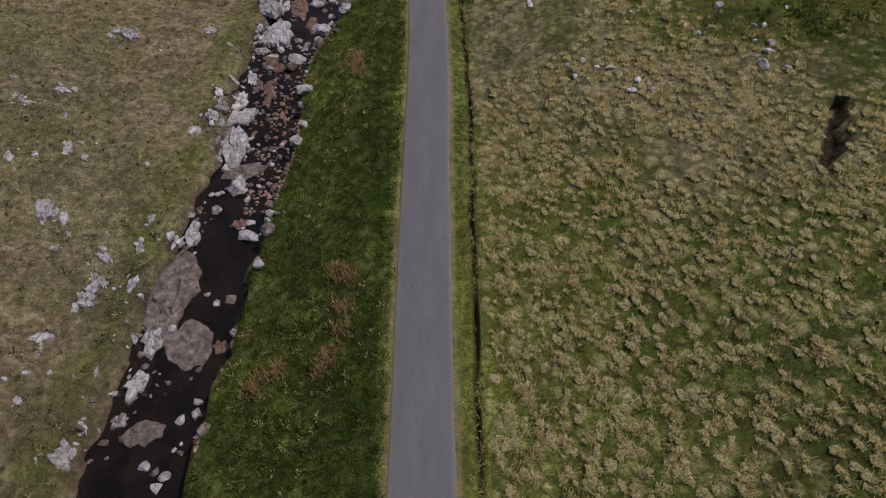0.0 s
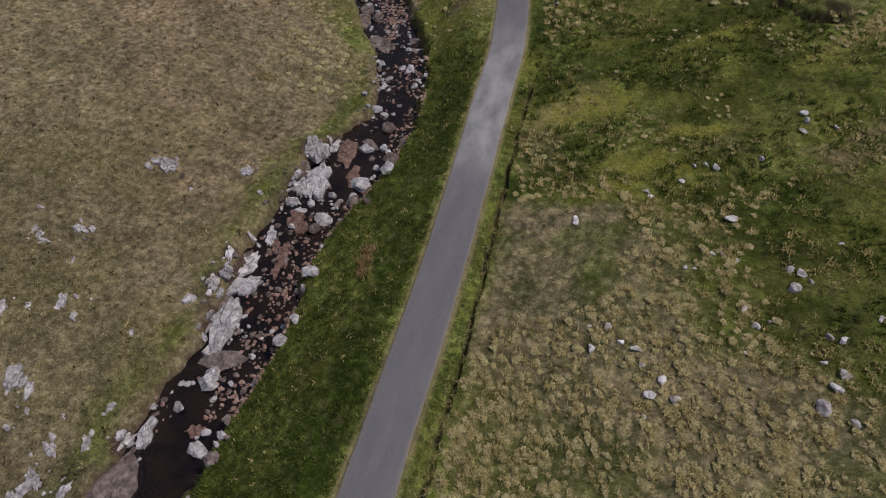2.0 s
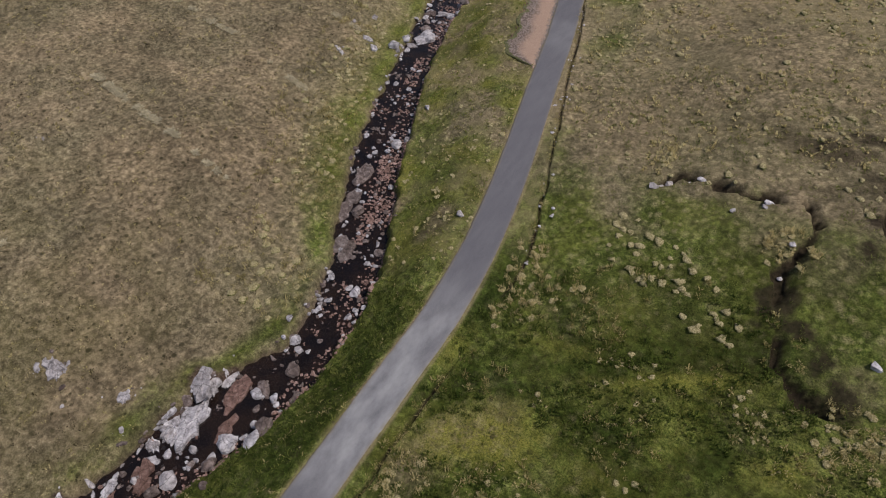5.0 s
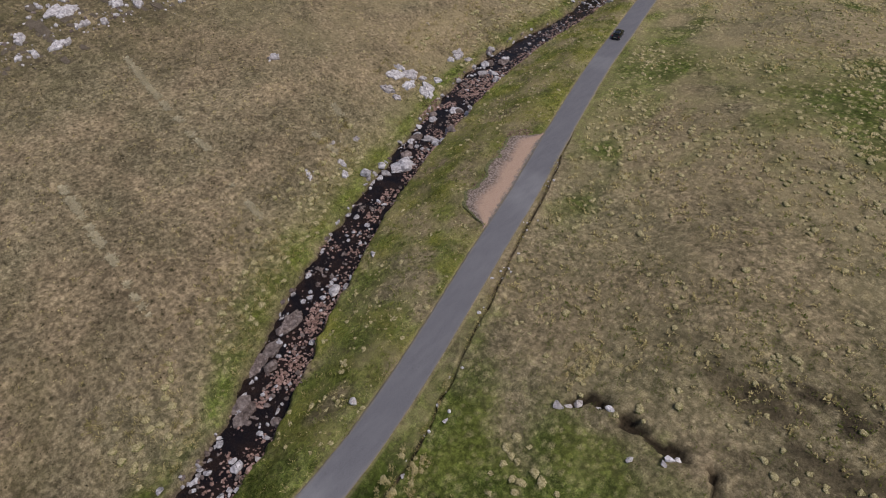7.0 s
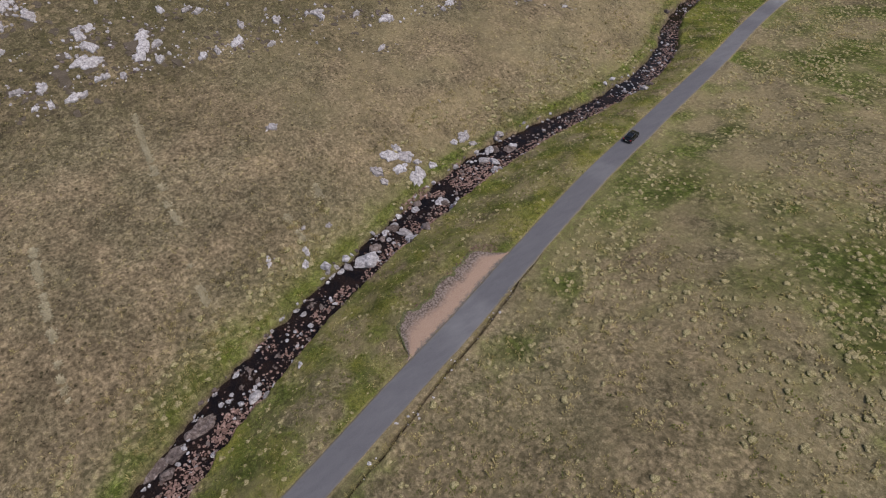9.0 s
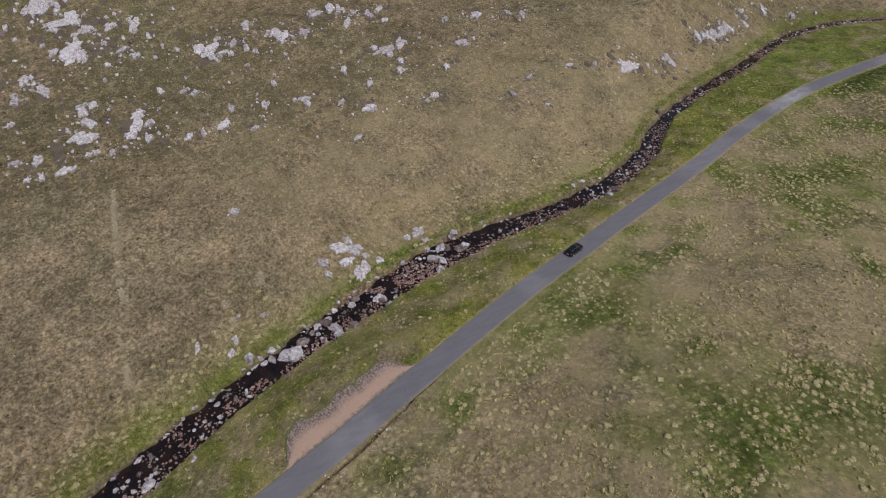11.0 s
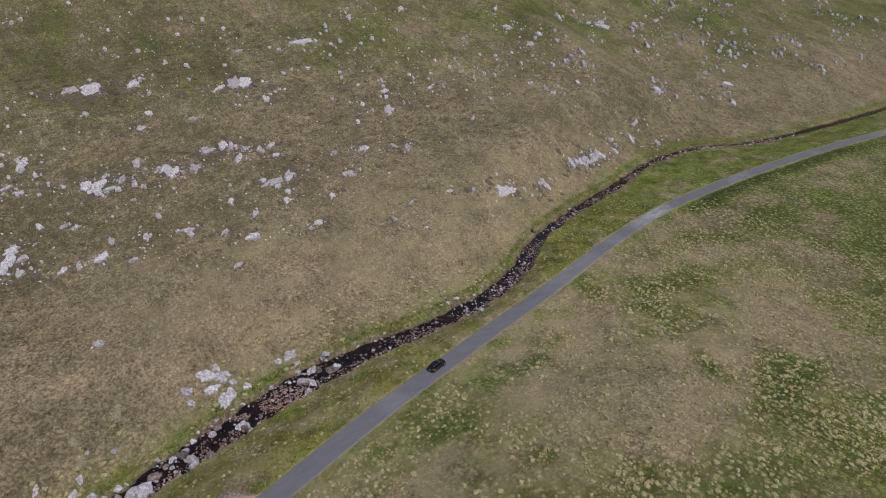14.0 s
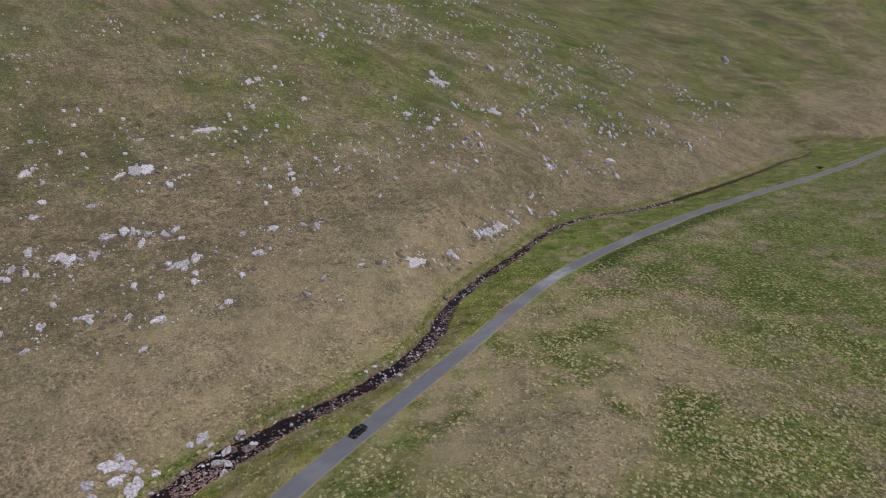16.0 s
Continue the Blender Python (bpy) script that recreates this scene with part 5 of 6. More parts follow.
def heap(name, places, sizes, shapes, material, squash=0.65, seed=1, in_water=False):
    """Many stones joined into one mesh."""
    rng = np.random.default_rng(seed)
    vs, fs, n = [], [], 0
    zs = land(places[:, 0], places[:, 1])
    gx = land(places[:, 0] + 0.5, places[:, 1], False) - land(places[:, 0] - 0.5, places[:, 1], False)
    gy = land(places[:, 0], places[:, 1] + 0.5, False) - land(places[:, 0], places[:, 1] - 0.5, False)
    if in_water:
        zs = np.maximum(zs, beck_z(places[:, 1]) - 0.26)
    if in_water:
        gx, gy = gx * 0, gy * 0
    for (px, py), pz, s, sx, sy in zip(places, zs, sizes, gx, gy):
        v, f = shapes[rng.integers(len(shapes))]
        a = rng.uniform(0, 6.283)
        c, d = math.cos(a), math.sin(a)
        q = v * [s, s * rng.uniform(0.6, 1.0), s * squash * rng.uniform(0.7, 1.2)]
        q = np.stack([q[:, 0] * c - q[:, 1] * d, q[:, 0] * d + q[:, 1] * c, q[:, 2]], 1)
        q[:, 2] += q[:, 0] * sx + q[:, 1] * sy
        vs.append(q + [px, py, pz + s * squash * 0.18])
        fs.append(f + n)
        n += len(v)
    return new(name, from_arrays(name, np.concatenate(vs), np.concatenate(fs), material, False))


def beck_places(n, seed, east=0.0, low=8, high=470):
    rng = np.random.default_rng(seed)
    y = rng.uniform(low, high, n * 3)
    c = np.clip(rng.normal(east, 0.55, n * 3), -1.12, 1.12)
    x = beck_x(y) + c * beck_w(y)
    keep = rough(x, y, 6, seed) + 0.5 * rough(x, y, 1.7, seed + 1) + 0.6 * np.abs(c) + 0.12 * smooth(60, 90, y) - 0.55 * (1 - smooth(33, 38, y)) > 0.28
    return np.stack([x, y], 1)[keep][:n]


rng = np.random.default_rng(5)
for n, seed, material, label, lo, hi, east in ((8000, 3, RED_STONE, "reddish wet cobbles on the stream bed", 0.13, 0.50, 0.5), (1500, 7, GREY_STONE, "dark grey wet cobbles on the stream bed", 0.2, 0.75, 0.0),
                                              (620, 9, LILAC_STONE, "pale grey cobbles among the dark water", 0.25, 0.9, 0.1)):
    p = beck_places(n, seed, east)
    tagged(heap("cobbles", p, rng.uniform(lo, hi, len(p)) * rng.uniform(0.7, 1.3, len(p)), SMALL_SHAPES, material, 0.7, seed, True), label, "cobbles", kind="stuff")

# rock broken off along the stream's outcrops and the fell's crags, lying along the slope
frag = []
for rows, count, spread, share in ((FELL_STONES + FELL_STONES_2 + FELL_STONES_3 + FELL_STONES_4 + FELL_STONES_5, 16, (0.7, 2.0), 0.30), (STREAM_BEDROCK + STREAM_BEDROCK_2, 7, (0.4, 0.4), 0.26), (BANK_STONES + BANK_STONES_2, 3, (0.7, 0.7), 0.25), (ISLE_OUTCROP, 3, (0.5, 0.5), 0.3)):
    for x0, y0, width, *_ in rows:
        for _ in range(count):
            frag.append((x0 + rng.normal(0, spread[0]) * width, y0 + rng.normal(0, spread[1]) * width, width * share * rng.uniform(0.2, 1.0) ** 1.5))
frag = np.array(frag)
some = rng.random(len(frag)) < 0.72
tagged(heap("fragments", frag[some, :2], frag[some, 2], SHARDS, PALE_STONE, 0.5, 24), "broken pale rock fragments lying round larger rocks", "stones", kind="stuff")
# dark pieces stand in for the shade and soil between the rocks
tagged(heap("fragments", frag[~some, :2], frag[~some, 2] * 1.3, SHARDS, GREY_STONE, 0.35, 25), "dark rock fragments standing for shade and soil round larger rocks", "stones", kind="stuff")

scar = np.array([(q[0] + rng.normal(0, 0.7) * q[2], q[1] + rng.normal(0, 1.3) * q[2], q[2] * rng.uniform(0.25, 0.75)) for rows in (FELL_STONES, FELL_STONES_2, FELL_STONES_3, FELL_STONES_4, FELL_STONES_5) for q in rows for _ in range(6)])
tagged(heap("bare_soil", scar[:, :2], scar[:, 2], SHARDS, SOIL, 0.10, 26), "dark bare soil scars round the hillside rocks", "soil", kind="stuff")

lay_slabs("rock", HIGH_SLABS, "slab", [PALE_STONE], "pale grey craggy rock on the hillside grass", "rock", "rocks on the fell", 0.6, 0.22, 71, False)
far_rocks = np.array(FELL_STONES_5)
tagged(heap("far_rocks", far_rocks[:, :2], far_rocks[:, 2] * 1.1, SLABS, PALE_STONE, 0.6, 27), "pale rocks far up the grassy fell", "rocks", kind="stuff")
# bars of pink shingle along the stream
bar = np.concatenate([np.stack([qx + u * ra * math.cos(turn) - v * rb * math.sin(turn), qy + u * ra * math.sin(turn) + v * rb * math.cos(turn)], 1)
                      for qx, qy, ra, rb, turn in GRAVEL_BARS for u, v in [rng.uniform(-0.9, 0.9, (2, int(9 * min(ra, 14) * rb) + 60))]])
bar = bar[np.abs(offsets(bar[:, 0], bar[:, 1])[1]) < beck_w(bar[:, 1]) + 0.6]
tagged(heap("shingle", bar, rng.uniform(0.22, 0.62, len(bar)), SMALL_SHAPES, RED_STONE, 0.6, 19, True), "pink shingle bars along the stream", "shingle", kind="stuff")

# loose stones over the fell
fx, fy = rng.uniform(-460, -96, 9000), rng.uniform(70, 760, 9000)
keep = (rough(fx, fy, 34, 81) + 0.9 * rough(fx * 0.7 + fy * 0.25, fy * 0.25, 9, 82) + 0.35 * smooth(-100, -200, fx) > 0.42) & (fx < -104 - 0.12 * np.maximum(fy - 330, 0))
p = np.stack([fx, fy], 1)[keep][:5200]
tagged(heap("scree", p, (0.4 + 1.6 * rng.random(len(p)) ** 3) * (1 + 0.7 * smooth(200, 500, p[:, 1])), SHARDS, PALE_STONE, 0.75, 4), "pale loose stones strewn over the grassy fell", "stones", kind="stuff")
dy = rng.uniform(103, 162, 34)
DITCH_STONES = [(float(road_x(q) + DITCH(q) + rng.normal(0.2, 0.5)), float(q), float(rng.uniform(0.2, 0.5))) for q in dy]
lay_stones("stone", DITCH_STONES, PALE_STONE, "small white stone beside the roadside ditch", "stone", "stones along the ditch", 0.6, 0.25)
by = np.concatenate([rng.uniform(176, 210, 520), rng.uniform(106, 128, 340), rng.uniform(148, 172, 340), rng.uniform(222, 262, 400)])
p = np.stack([beck_x(by) + beck_w(by) * rng.uniform(0.2, 1.1, len(by)) * np.where(rough(by, by * 0, 11, 155) > -0.35, 1, -1), by], 1)
tagged(heap("gravel_bar", p, rng.uniform(0.18, 0.52, len(by)), SMALL_SHAPES, RED_STONE, 0.6, 16, True), "reddish cobbles heaped along the stream's edge", "cobbles", kind="stuff")
gx = rng.uniform(143.5, 166, 420)
p = np.stack([road_x(gx) - ROAD_HALF(gx) - (0.3 + 5.5 * layby(gx)) * rng.uniform(0.55, 1.08, 420), gx], 1)
tagged(heap("rubble", p, rng.uniform(0.10, 0.36, 420), SMALL_SHAPES, RED_STONE, 0.7, 6), "pinkish rubble along the pull-in's edge", "rubble", kind="stuff")


# ---- grass ----
def tufts(name, places, size, blades, material, tint, seed, lean=0.7, upright=0.5, label="", width=0.04, comb=None):
    """Clumps of bent blades, joined into one mesh."""
    rng = np.random.default_rng(seed)
    n = len(places)
    base = np.repeat(np.column_stack([places, land(places[:, 0], places[:, 1]) - 0.03]), blades, 0)
    s = np.repeat(size, blades) * rng.uniform(0.6, 1.2, n * blades)
    a = rng.uniform(0, 6.283, n * blades)
    if comb is not None:
        a = np.where(rng.random(n * blades) < 0.5, rng.normal(comb, 0.7, n * blades), a)
    way = np.stack([np.cos(a), np.sin(a), 0 * a], 1)
    side = np.stack([-np.sin(a), np.cos(a), 0 * a], 1)
    up = np.array([0, 0, 1.0])
    r0 = rng.uniform(0, 0.6, n * blades) ** 0.8 * s
    reach = lean * rng.uniform(0.35, 1.0, n * blades) * s
    high = upright * s * rng.uniform(0.6, 1.1, n * blades)
    w = width * np.maximum(s, 0.3) * rng.uniform(0.7, 1.4, n * blades)
    root = base + way * r0[:, None]
    mid = root + way * (reach * 0.45)[:, None] + up * high[:, None]
    tip = root + way * reach[:, None] + up * (high * rng.uniform(0.3, 0.9, n * blades))[:, None]
    wv = side * w[:, None]
    v = np.stack([root - wv, root + wv, mid - wv * 0.9, mid + wv * 0.9, tip], 1).reshape(-1, 3)
    k = np.arange(n * blades)[:, None, None] * 5
    f = (np.array([[0, 1, 3], [0, 3, 2], [2, 3, 4]])[None] + k).reshape(-1, 3)
    me = from_arrays(name, v, f, material)
    t = np.clip(np.repeat(tint, blades) + rng.normal(0, 0.12, n * blades), 0, 1)
    me.attributes.new("tint", "FLOAT", "POINT").data.foreach_set("value", np.repeat(t, 5).astype(np.float32))
    return tagged(new(name, me), label, "grass", kind="stuff")


def hummocks(name, places, size, seed, label, tall=0.55, long=1.0, heading=0.0):
    """Grassy mounds with uneven sides, joined into one mesh."""
    rng = np.random.default_rng(seed)
    n, k = len(places), 7
    z = land(places[:, 0], places[:, 1])
    rings = []
    wob = rng.uniform(0.55, 1.45, (n, k))
    turn = rng.uniform(0, 6.283, (n, 1)) + np.arange(k) * 6.283 / k
    lean = rng.normal(0, 0.12, (n, 2)) + [-0.08, 0.0]
    way = heading + rng.normal(0, 0.3, (n, 1))
    ch, sh = np.cos(way), np.sin(way)
    for radius, height in ((1.0, -0.12), (0.92, 0.30), (0.62, 0.62)):
        rr = size[:, None] * radius * wob
        hh = size * tall * height
        du, dv = rr * np.cos(turn) * long, rr * np.sin(turn) / long
        rings.append(np.stack([places[:, :1] + du * ch - dv * sh + (lean[:, :1] * hh[:, None]), places[:, 1:] + du * sh + dv * ch + lean[:, 1:] * hh[:, None], (z + hh)[:, None] + rng.normal(0, 0.04, (n, k))], -1))
    top = np.stack([places[:, 0] + lean[:, 0] * size, places[:, 1] + lean[:, 1] * size, z + size * tall * 0.74], -1)[:, None]
    v = np.concatenate(rings + [top], 1).reshape(-1, 3)
    i = np.arange(k)
    j = (i + 1) % k
    f = []
    for lo in (0, k):
        f += [np.stack([lo + i, lo + j, lo + k + j], 1), np.stack([lo + i, lo + k + j, lo + k + i], 1)]
    f.append(np.stack([2 * k + i, 2 * k + j, np.full(k, 3 * k)], 1))
    f = np.concatenate(f)
    f = (f[None] + (np.arange(n) * (3 * k + 1))[:, None, None]).reshape(-1, 3)
    me = from_arrays(name, v, f, HUMMOCK)
    crown = np.tile(np.concatenate([np.full(k, 0.1), np.full(k, 0.45), np.full(k, 0.9), [1.0]]), n)
    me.attributes.new("crown", "FLOAT", "POINT").data.foreach_set("value", crown.astype(np.float32))
    return tagged(new(name, me), label, "grass", kind="stuff")


def field(n, x0, x1, y0, y1, keep, seed, road_based=True):
    rng = np.random.default_rng(seed)
    x, y = rng.uniform(x0, x1, n), rng.uniform(y0, y1, n)
    if road_based:
        x = x + road_x(y)
    ok = keep(x, y)
    return np.stack([x, y], 1)[ok]


def clear(x, y):
    """Off the road, the pull-in, the beck and the peat."""
    r, b = offsets(x, y)
    pull = (r < 0) & (r > -ROAD_HALF(y) - 0.2 - 5.9 * layby(y)) & (layby(y) > 0)
    return (np.abs(r) > ROAD_HALF(y) + 0.25) & (np.abs(b) > beck_w(y) + 0.7) & (gully(x, y) < 0.1) & ~pull & (np.abs(r - DITCH(y)) > 0.35 * (ditch_depth(y) > 0.1))


rng = np.random.default_rng(17)
p = field(15000, 4.6, 62, 2, 132, lambda x, y: clear(x, y) & (rough(x, y, 9, 91) + 0.75 * smooth(55, 20, y) - 0.35 * smooth(45, 62, y) > -0.1), 21)
p = p[rng.random(len(p)) < 0.92]
p = p[wet(p[:, 0], p[:, 1]) < 0.35 + 0.3 * rng.random(len(p))]
p = p[(p[:, 1] < 47) | (rng.random(len(p)) < 0.8)]
row = field(48, 0, 1, 0, 1, lambda x, y: x > -9, 50, False)
row = np.stack([9 + 17 * row[:, 0], 114 - 8 * row[:, 0] + 7 * (row[:, 1] - 0.5)], 1)
row = row[clear(row[:, 0], row[:, 1])]
hummocks("hummocks", row, rng.uniform(0.35, 0.65, len(row)), 51, "bleached tussocks above the green hollow", 0.6)
near, rest = p[p[:, 1] < 47], p[p[:, 1] >= 47]
hummocks("hummocks", near, 0.20 + 0.26 * rng.random(len(near)) ** 1.5, 42, "bleached straw-coloured hummocks of moor grass", 0.40, 1.15, -1.2)
hummocks("hummocks", rest, 0.15 + 0.38 * rng.random(len(rest)) ** 2, 43, "low straw-coloured hummocks in the green field", 0.4)
q = field(21000, 4.6, 120, 125, 350, lambda x, y: clear(x, y) & (0.60 * pasture(x, y) + 0.32 + 0.2 * rough(x, y, 22, 93) + 0.35 * rough(x, y, 7, 94) > np.random.default_rng(9).random(len(x)) + 0.1), 45)
q = q[(q[:, 1] > 172) | (rng.random(len(q)) < 0.45)]
hummocks("hummocks", q, 0.22 + 0.36 * rng.random(len(q)) ** 1.7, 46, "pale grass hummocks dotted over the pasture", 0.7)
q = np.concatenate([p[:0], field(380, -13, -1, 84, 260, lambda x, y: (rough(x, y, 7, 97) > -0.2), 47, False)])
q[:, 0] += beck_x(q[:, 1]) - beck_w(q[:, 1]) - 0.5
q = q[clear(q[:, 0], q[:, 1])]
hummocks("hummocks", q, rng.uniform(0.3, 0.7, len(q)), 48, "yellowish grass hummocks beside the stream", 0.6)
tufts("tussocks", p, rng.uniform(0.35, 0.7, len(p)), 26, STRAW, rng.uniform(0.0, 1.0, len(p)) ** 0.55, 22, 0.65, 0.75, comb=-1.2, label="straw-coloured bent grass tussocks in the east field", width=0.034)
p = field(8000, 4.6, 62, 2, 150, clear, 23)
dark = depth_of_green(p[:, 0], p[:, 1]) > 0.4 + 0.15 * rng.normal(size=len(p))
for some, kind, label, i in ((p[~dark], GREEN, "short green grass tufts between the tussocks", 24), (p[dark], DEEP_GREEN, "dark wet grass tufts in the hollow", 62)):
    tufts("grass_tufts", some, rng.uniform(0.25, 0.6, len(some)), 10, kind, rng.uniform(0.0, 0.8, len(some)), i, label=label)
p = field(9500, 4.6, 130, 132, 350, lambda x, y: clear(x, y) & (rough(x, y, 22, 93) + 0.5 * rough(x, y, 7, 94) > -0.2), 25)
tufts("tussocks", p, 0.35 + 0.5 * rng.random(len(p)) ** 2, 8, STRAW, rng.uniform(0.3, 1.0, len(p)), 26, label="pale grass tussocks dotted over the green pasture", width=0.13)
p = field(9000, 4.6, 130, 132, 350, lambda x, y: clear(x, y) & (rough(x, y, 19, 95) > -0.1), 27)
p = p[(rng.random(len(p)) < 0.6) & ((p[:, 0] - road_x(p[:, 1]) > 34) | (rng.random(len(p)) < 0.3))]
tufts("grass_tufts", p, rng.uniform(0.3, 0.6, len(p)), 7, GREEN, rng.uniform(0.2, 1.0, len(p)), 28, label="dark green rushes in the pasture", width=0.12)
# between beck and road
p = field(9000, -24, -2.3, 6, 95, lambda x, y: clear(x, y) & (offsets(x, y)[1] < 0), 40)
tufts("verge_grass", p, rng.uniform(0.25, 0.65, len(p)), 14, DEEP_GREEN, rng.uniform(0.0, 1.0, len(p)) ** 2, 41, label="deep green wet grass on the slope below the road")
p = field(14000, -62, -2.3, 75, 330, lambda x, y: clear(x, y) & (offsets(x, y)[1] < 0), 29)
tufts("verge_grass", p, rng.uniform(0.25, 0.6, len(p)), 9, GREEN, rng.uniform(0.4, 1.0, len(p)), 30, label="thick green grass on the slope down to the stream", width=0.085)
p = field(8500, -62, -2.3, 6, 330, lambda x, y: clear(x, y) & (offsets(x, y)[1] < 0) & (rough(x, y, 6, 96) + 0.6 * smooth(90, 130, y) > -0.25), 31)
tufts("hay_grass", p, rng.uniform(0.25, 0.5, len(p)), 9, STRAW, rng.uniform(0.3, 0.9, len(p)), 32, label="dry hay-coloured grass on the stream bank", width=0.075)
p = field(5200, -24, -3.6, 6, 95, lambda x, y: clear(x, y) & (offsets(x, y)[1] < 0) & (rough(x, y, 4, 163) > -0.3), 164)
p = p[rng.random(len(p)) < 0.35 + 0.65 * smooth(-6, -10, offsets(p[:, 0], p[:, 1])[0])]
tufts("hay_grass", p, rng.uniform(0.25, 0.55, len(p)), 9, GREEN, rng.uniform(0.5, 1.0, len(p)), 165, 0.7, 0.5, label="yellow-green blades through the deep green verge", width=0.05)
# dark and straw-coloured clumps in the boggy hollow
for n, seed, kind, label in ((5200, 161, DEEP_GREEN, "dark rank grass clumps in the boggy hollow"), (2600, 162, STRAW, "straw-tipped grass clumps in the boggy hollow")):
    p = field(n, 3.2, 48, 50, 116, lambda x, y: clear(x, y) & (wet(x, y) > 0.25) & (rough(x, y, 5, seed) + 0.5 * rough(x, y, 1.8, seed + 7) > -0.05) & (patches(x, y, NEAR_MOSS) < 0.5), seed)
    tufts("grass_clumps", p, rng.uniform(0.3, 0.75, len(p)), 13, kind, rng.uniform(0.0, 0.7, len(p)), seed, 0.6, 0.6, label=label, width=0.07)
# rusty dead rushes
spots = np.array([(-9.2, 57.4), (-9.0, 54.7), (-9.1, 56), (-7.0, 27.8), (-8.2, 28.7), (-7.2, 25.2), (-7.2, 23.3), (-8.0, 21.4), (-8.2, 20.4), (-11.8, 21.1), (-13.6, 20.0), (-12.6, 20.6)])
p = np.repeat(spots, 16, 0) + rng.normal(0, 0.4, (len(spots) * 16, 2))
tufts("dead_rushes", p, rng.uniform(0.4, 0.7, len(p)), 14, RUST, rng.uniform(0.2, 1, len(p)), 33, 0.6, 0.85, label="dead rusty-brown rushes on the green verge")
# west of the beck
p = field(1500, -16, -1, 84, 330, lambda x, y: (rough(x, y, 7, 97) > -0.2), 34, False)
p[:, 0] += beck_x(p[:, 1]) - beck_w(p[:, 1]) - 0.5
p = p[clear(p[:, 0], p[:, 1])]
tufts("tussocks", p, rng.uniform(0.45, 1.0, len(p)), 18, STRAW, rng.uniform(0.1, 0.75, len(p)), 35, label="yellow-green bent grass tussocks on the west bank")
p = field(15000, -150, -24, 10, 300, lambda x, y: clear(x, y) & (offsets(x, y)[1] > 0) & (rough(x, y, 12, 99) > -0.5), 36, False)
tufts("heather", p, rng.uniform(0.15, 0.45, len(p)), 6, HEATHER, rng.uniform(0.0, 1.0, len(p)), 37, label="small dark heather tufts in the dry turf", width=0.12)
p = field(9000, -140, -24, 10, 280, lambda x, y: clear(x, y) & (offsets(x, y)[1] > 0) & (rough(x, y, 8, 98) > -0.3), 38, False)
tufts("hay_grass", p, rng.uniform(0.25, 0.55, len(p)), 7, STRAW, rng.uniform(0.1, 0.8, len(p)), 39, label="dry hay grass on the west pasture", width=0.10)

# bleached grass along faint old lines in the west pasture
def along(line, per_metre, spread, seed):
    rng = np.random.default_rng(seed)
    out = []
    for (ax, ay), (bx, by) in zip(line, line[1:]):
        n = int(math.hypot(bx - ax, by - ay) * per_metre)
        t = rng.random((n, 1))
        out.append(np.array([ax, ay]) + t * [bx - ax, by - ay] + rng.normal(0, spread, (n, 2)))
    return np.concatenate(out)


p = np.concatenate([along(q, 20, 0.16, 60 + i) for i, q in enumerate(PALE_LINES)])
p = p[rough(p[:, 0], p[:, 1], 2.2, 134) + 0.6 * rough(p[:, 0], p[:, 1], 0.9, 135) > -0.15]
tufts("bleached_grass", p, rng.uniform(0.4, 0.75, len(p)), 12, BLEACHED, rng.uniform(0, 1, len(p)), 61, 0.9, 0.4, label="bleached strips of grass along faint old lines", width=0.10)

# pale boulders scattered along both edges of the stream further up
rng = np.random.default_rng(77)
ey = np.concatenate([rng.uniform(84, 135, 34), rng.uniform(136, 212, 52), rng.uniform(225, 262, 16)])
EDGE_STONES = [(float(beck_x(q) + beck_w(q) * s + rng.normal(0, 0.4)), float(q), float(0.5 + 1.1 * rng.random() ** 2)) for q, s in zip(ey, rng.choice([-1.05, -0.9, 0.9, 1.0], len(ey)))]
lay_stones("boulder", EDGE_STONES, LILAC_STONE, "pale boulder at the edge of the stream", "boulder", "boulders along the stream's edges", 0.65, 0.25, True, second=GREY_STONE)

# straw hanging over the roadside ditch
dy = np.concatenate([rng.uniform(2, 88, 520), rng.uniform(101, 170, 380)])
p = np.stack([road_x(dy) + DITCH(dy) + rng.choice([-1, 1], len(dy)) * rng.uniform(0.15, 0.42, len(dy)), dy], 1)
p = p[rough(p[:, 0], p[:, 1], 1.6, 137) > -0.35]
tufts("ditch_grass", p, rng.uniform(0.25, 0.5, len(p)), 12, STRAW, rng.uniform(0, 0.6, len(p)), 63, 0.9, 0.35, label="dry grass hanging over the roadside ditch", width=0.05)

# tussocks on the slope between the stream and the road, and in the hollow
q = field(3600, -62, -2.6, 96, 330, lambda x, y: clear(x, y) & (offsets(x, y)[1] < 0) & (rough(x, y, 6, 156) + 0.5 * rough(x, y, 2.2, 157) > -0.05), 64)
hummocks("hummocks", q, 0.16 + 0.3 * rng.random(len(q)) ** 1.6, 65, "small grass hummocks on the slope to the stream", 0.5)
q = field(420, 12, 40, 76, 100, lambda x, y: clear(x, y) & (rough(x, y, 6, 158) > 0.05), 66)
hummocks("hummocks", q, 0.14 + 0.25 * rng.random(len(q)) ** 1.6, 67, "scattered straw tussocks in the green hollow", 0.6)
tufts("tussocks", q, rng.uniform(0.25, 0.5, len(q)), 14, STRAW, rng.uniform(0.0, 0.6, len(q)), 68, 0.7, 0.6, label="scattered straw tufts in the green hollow", width=0.04)


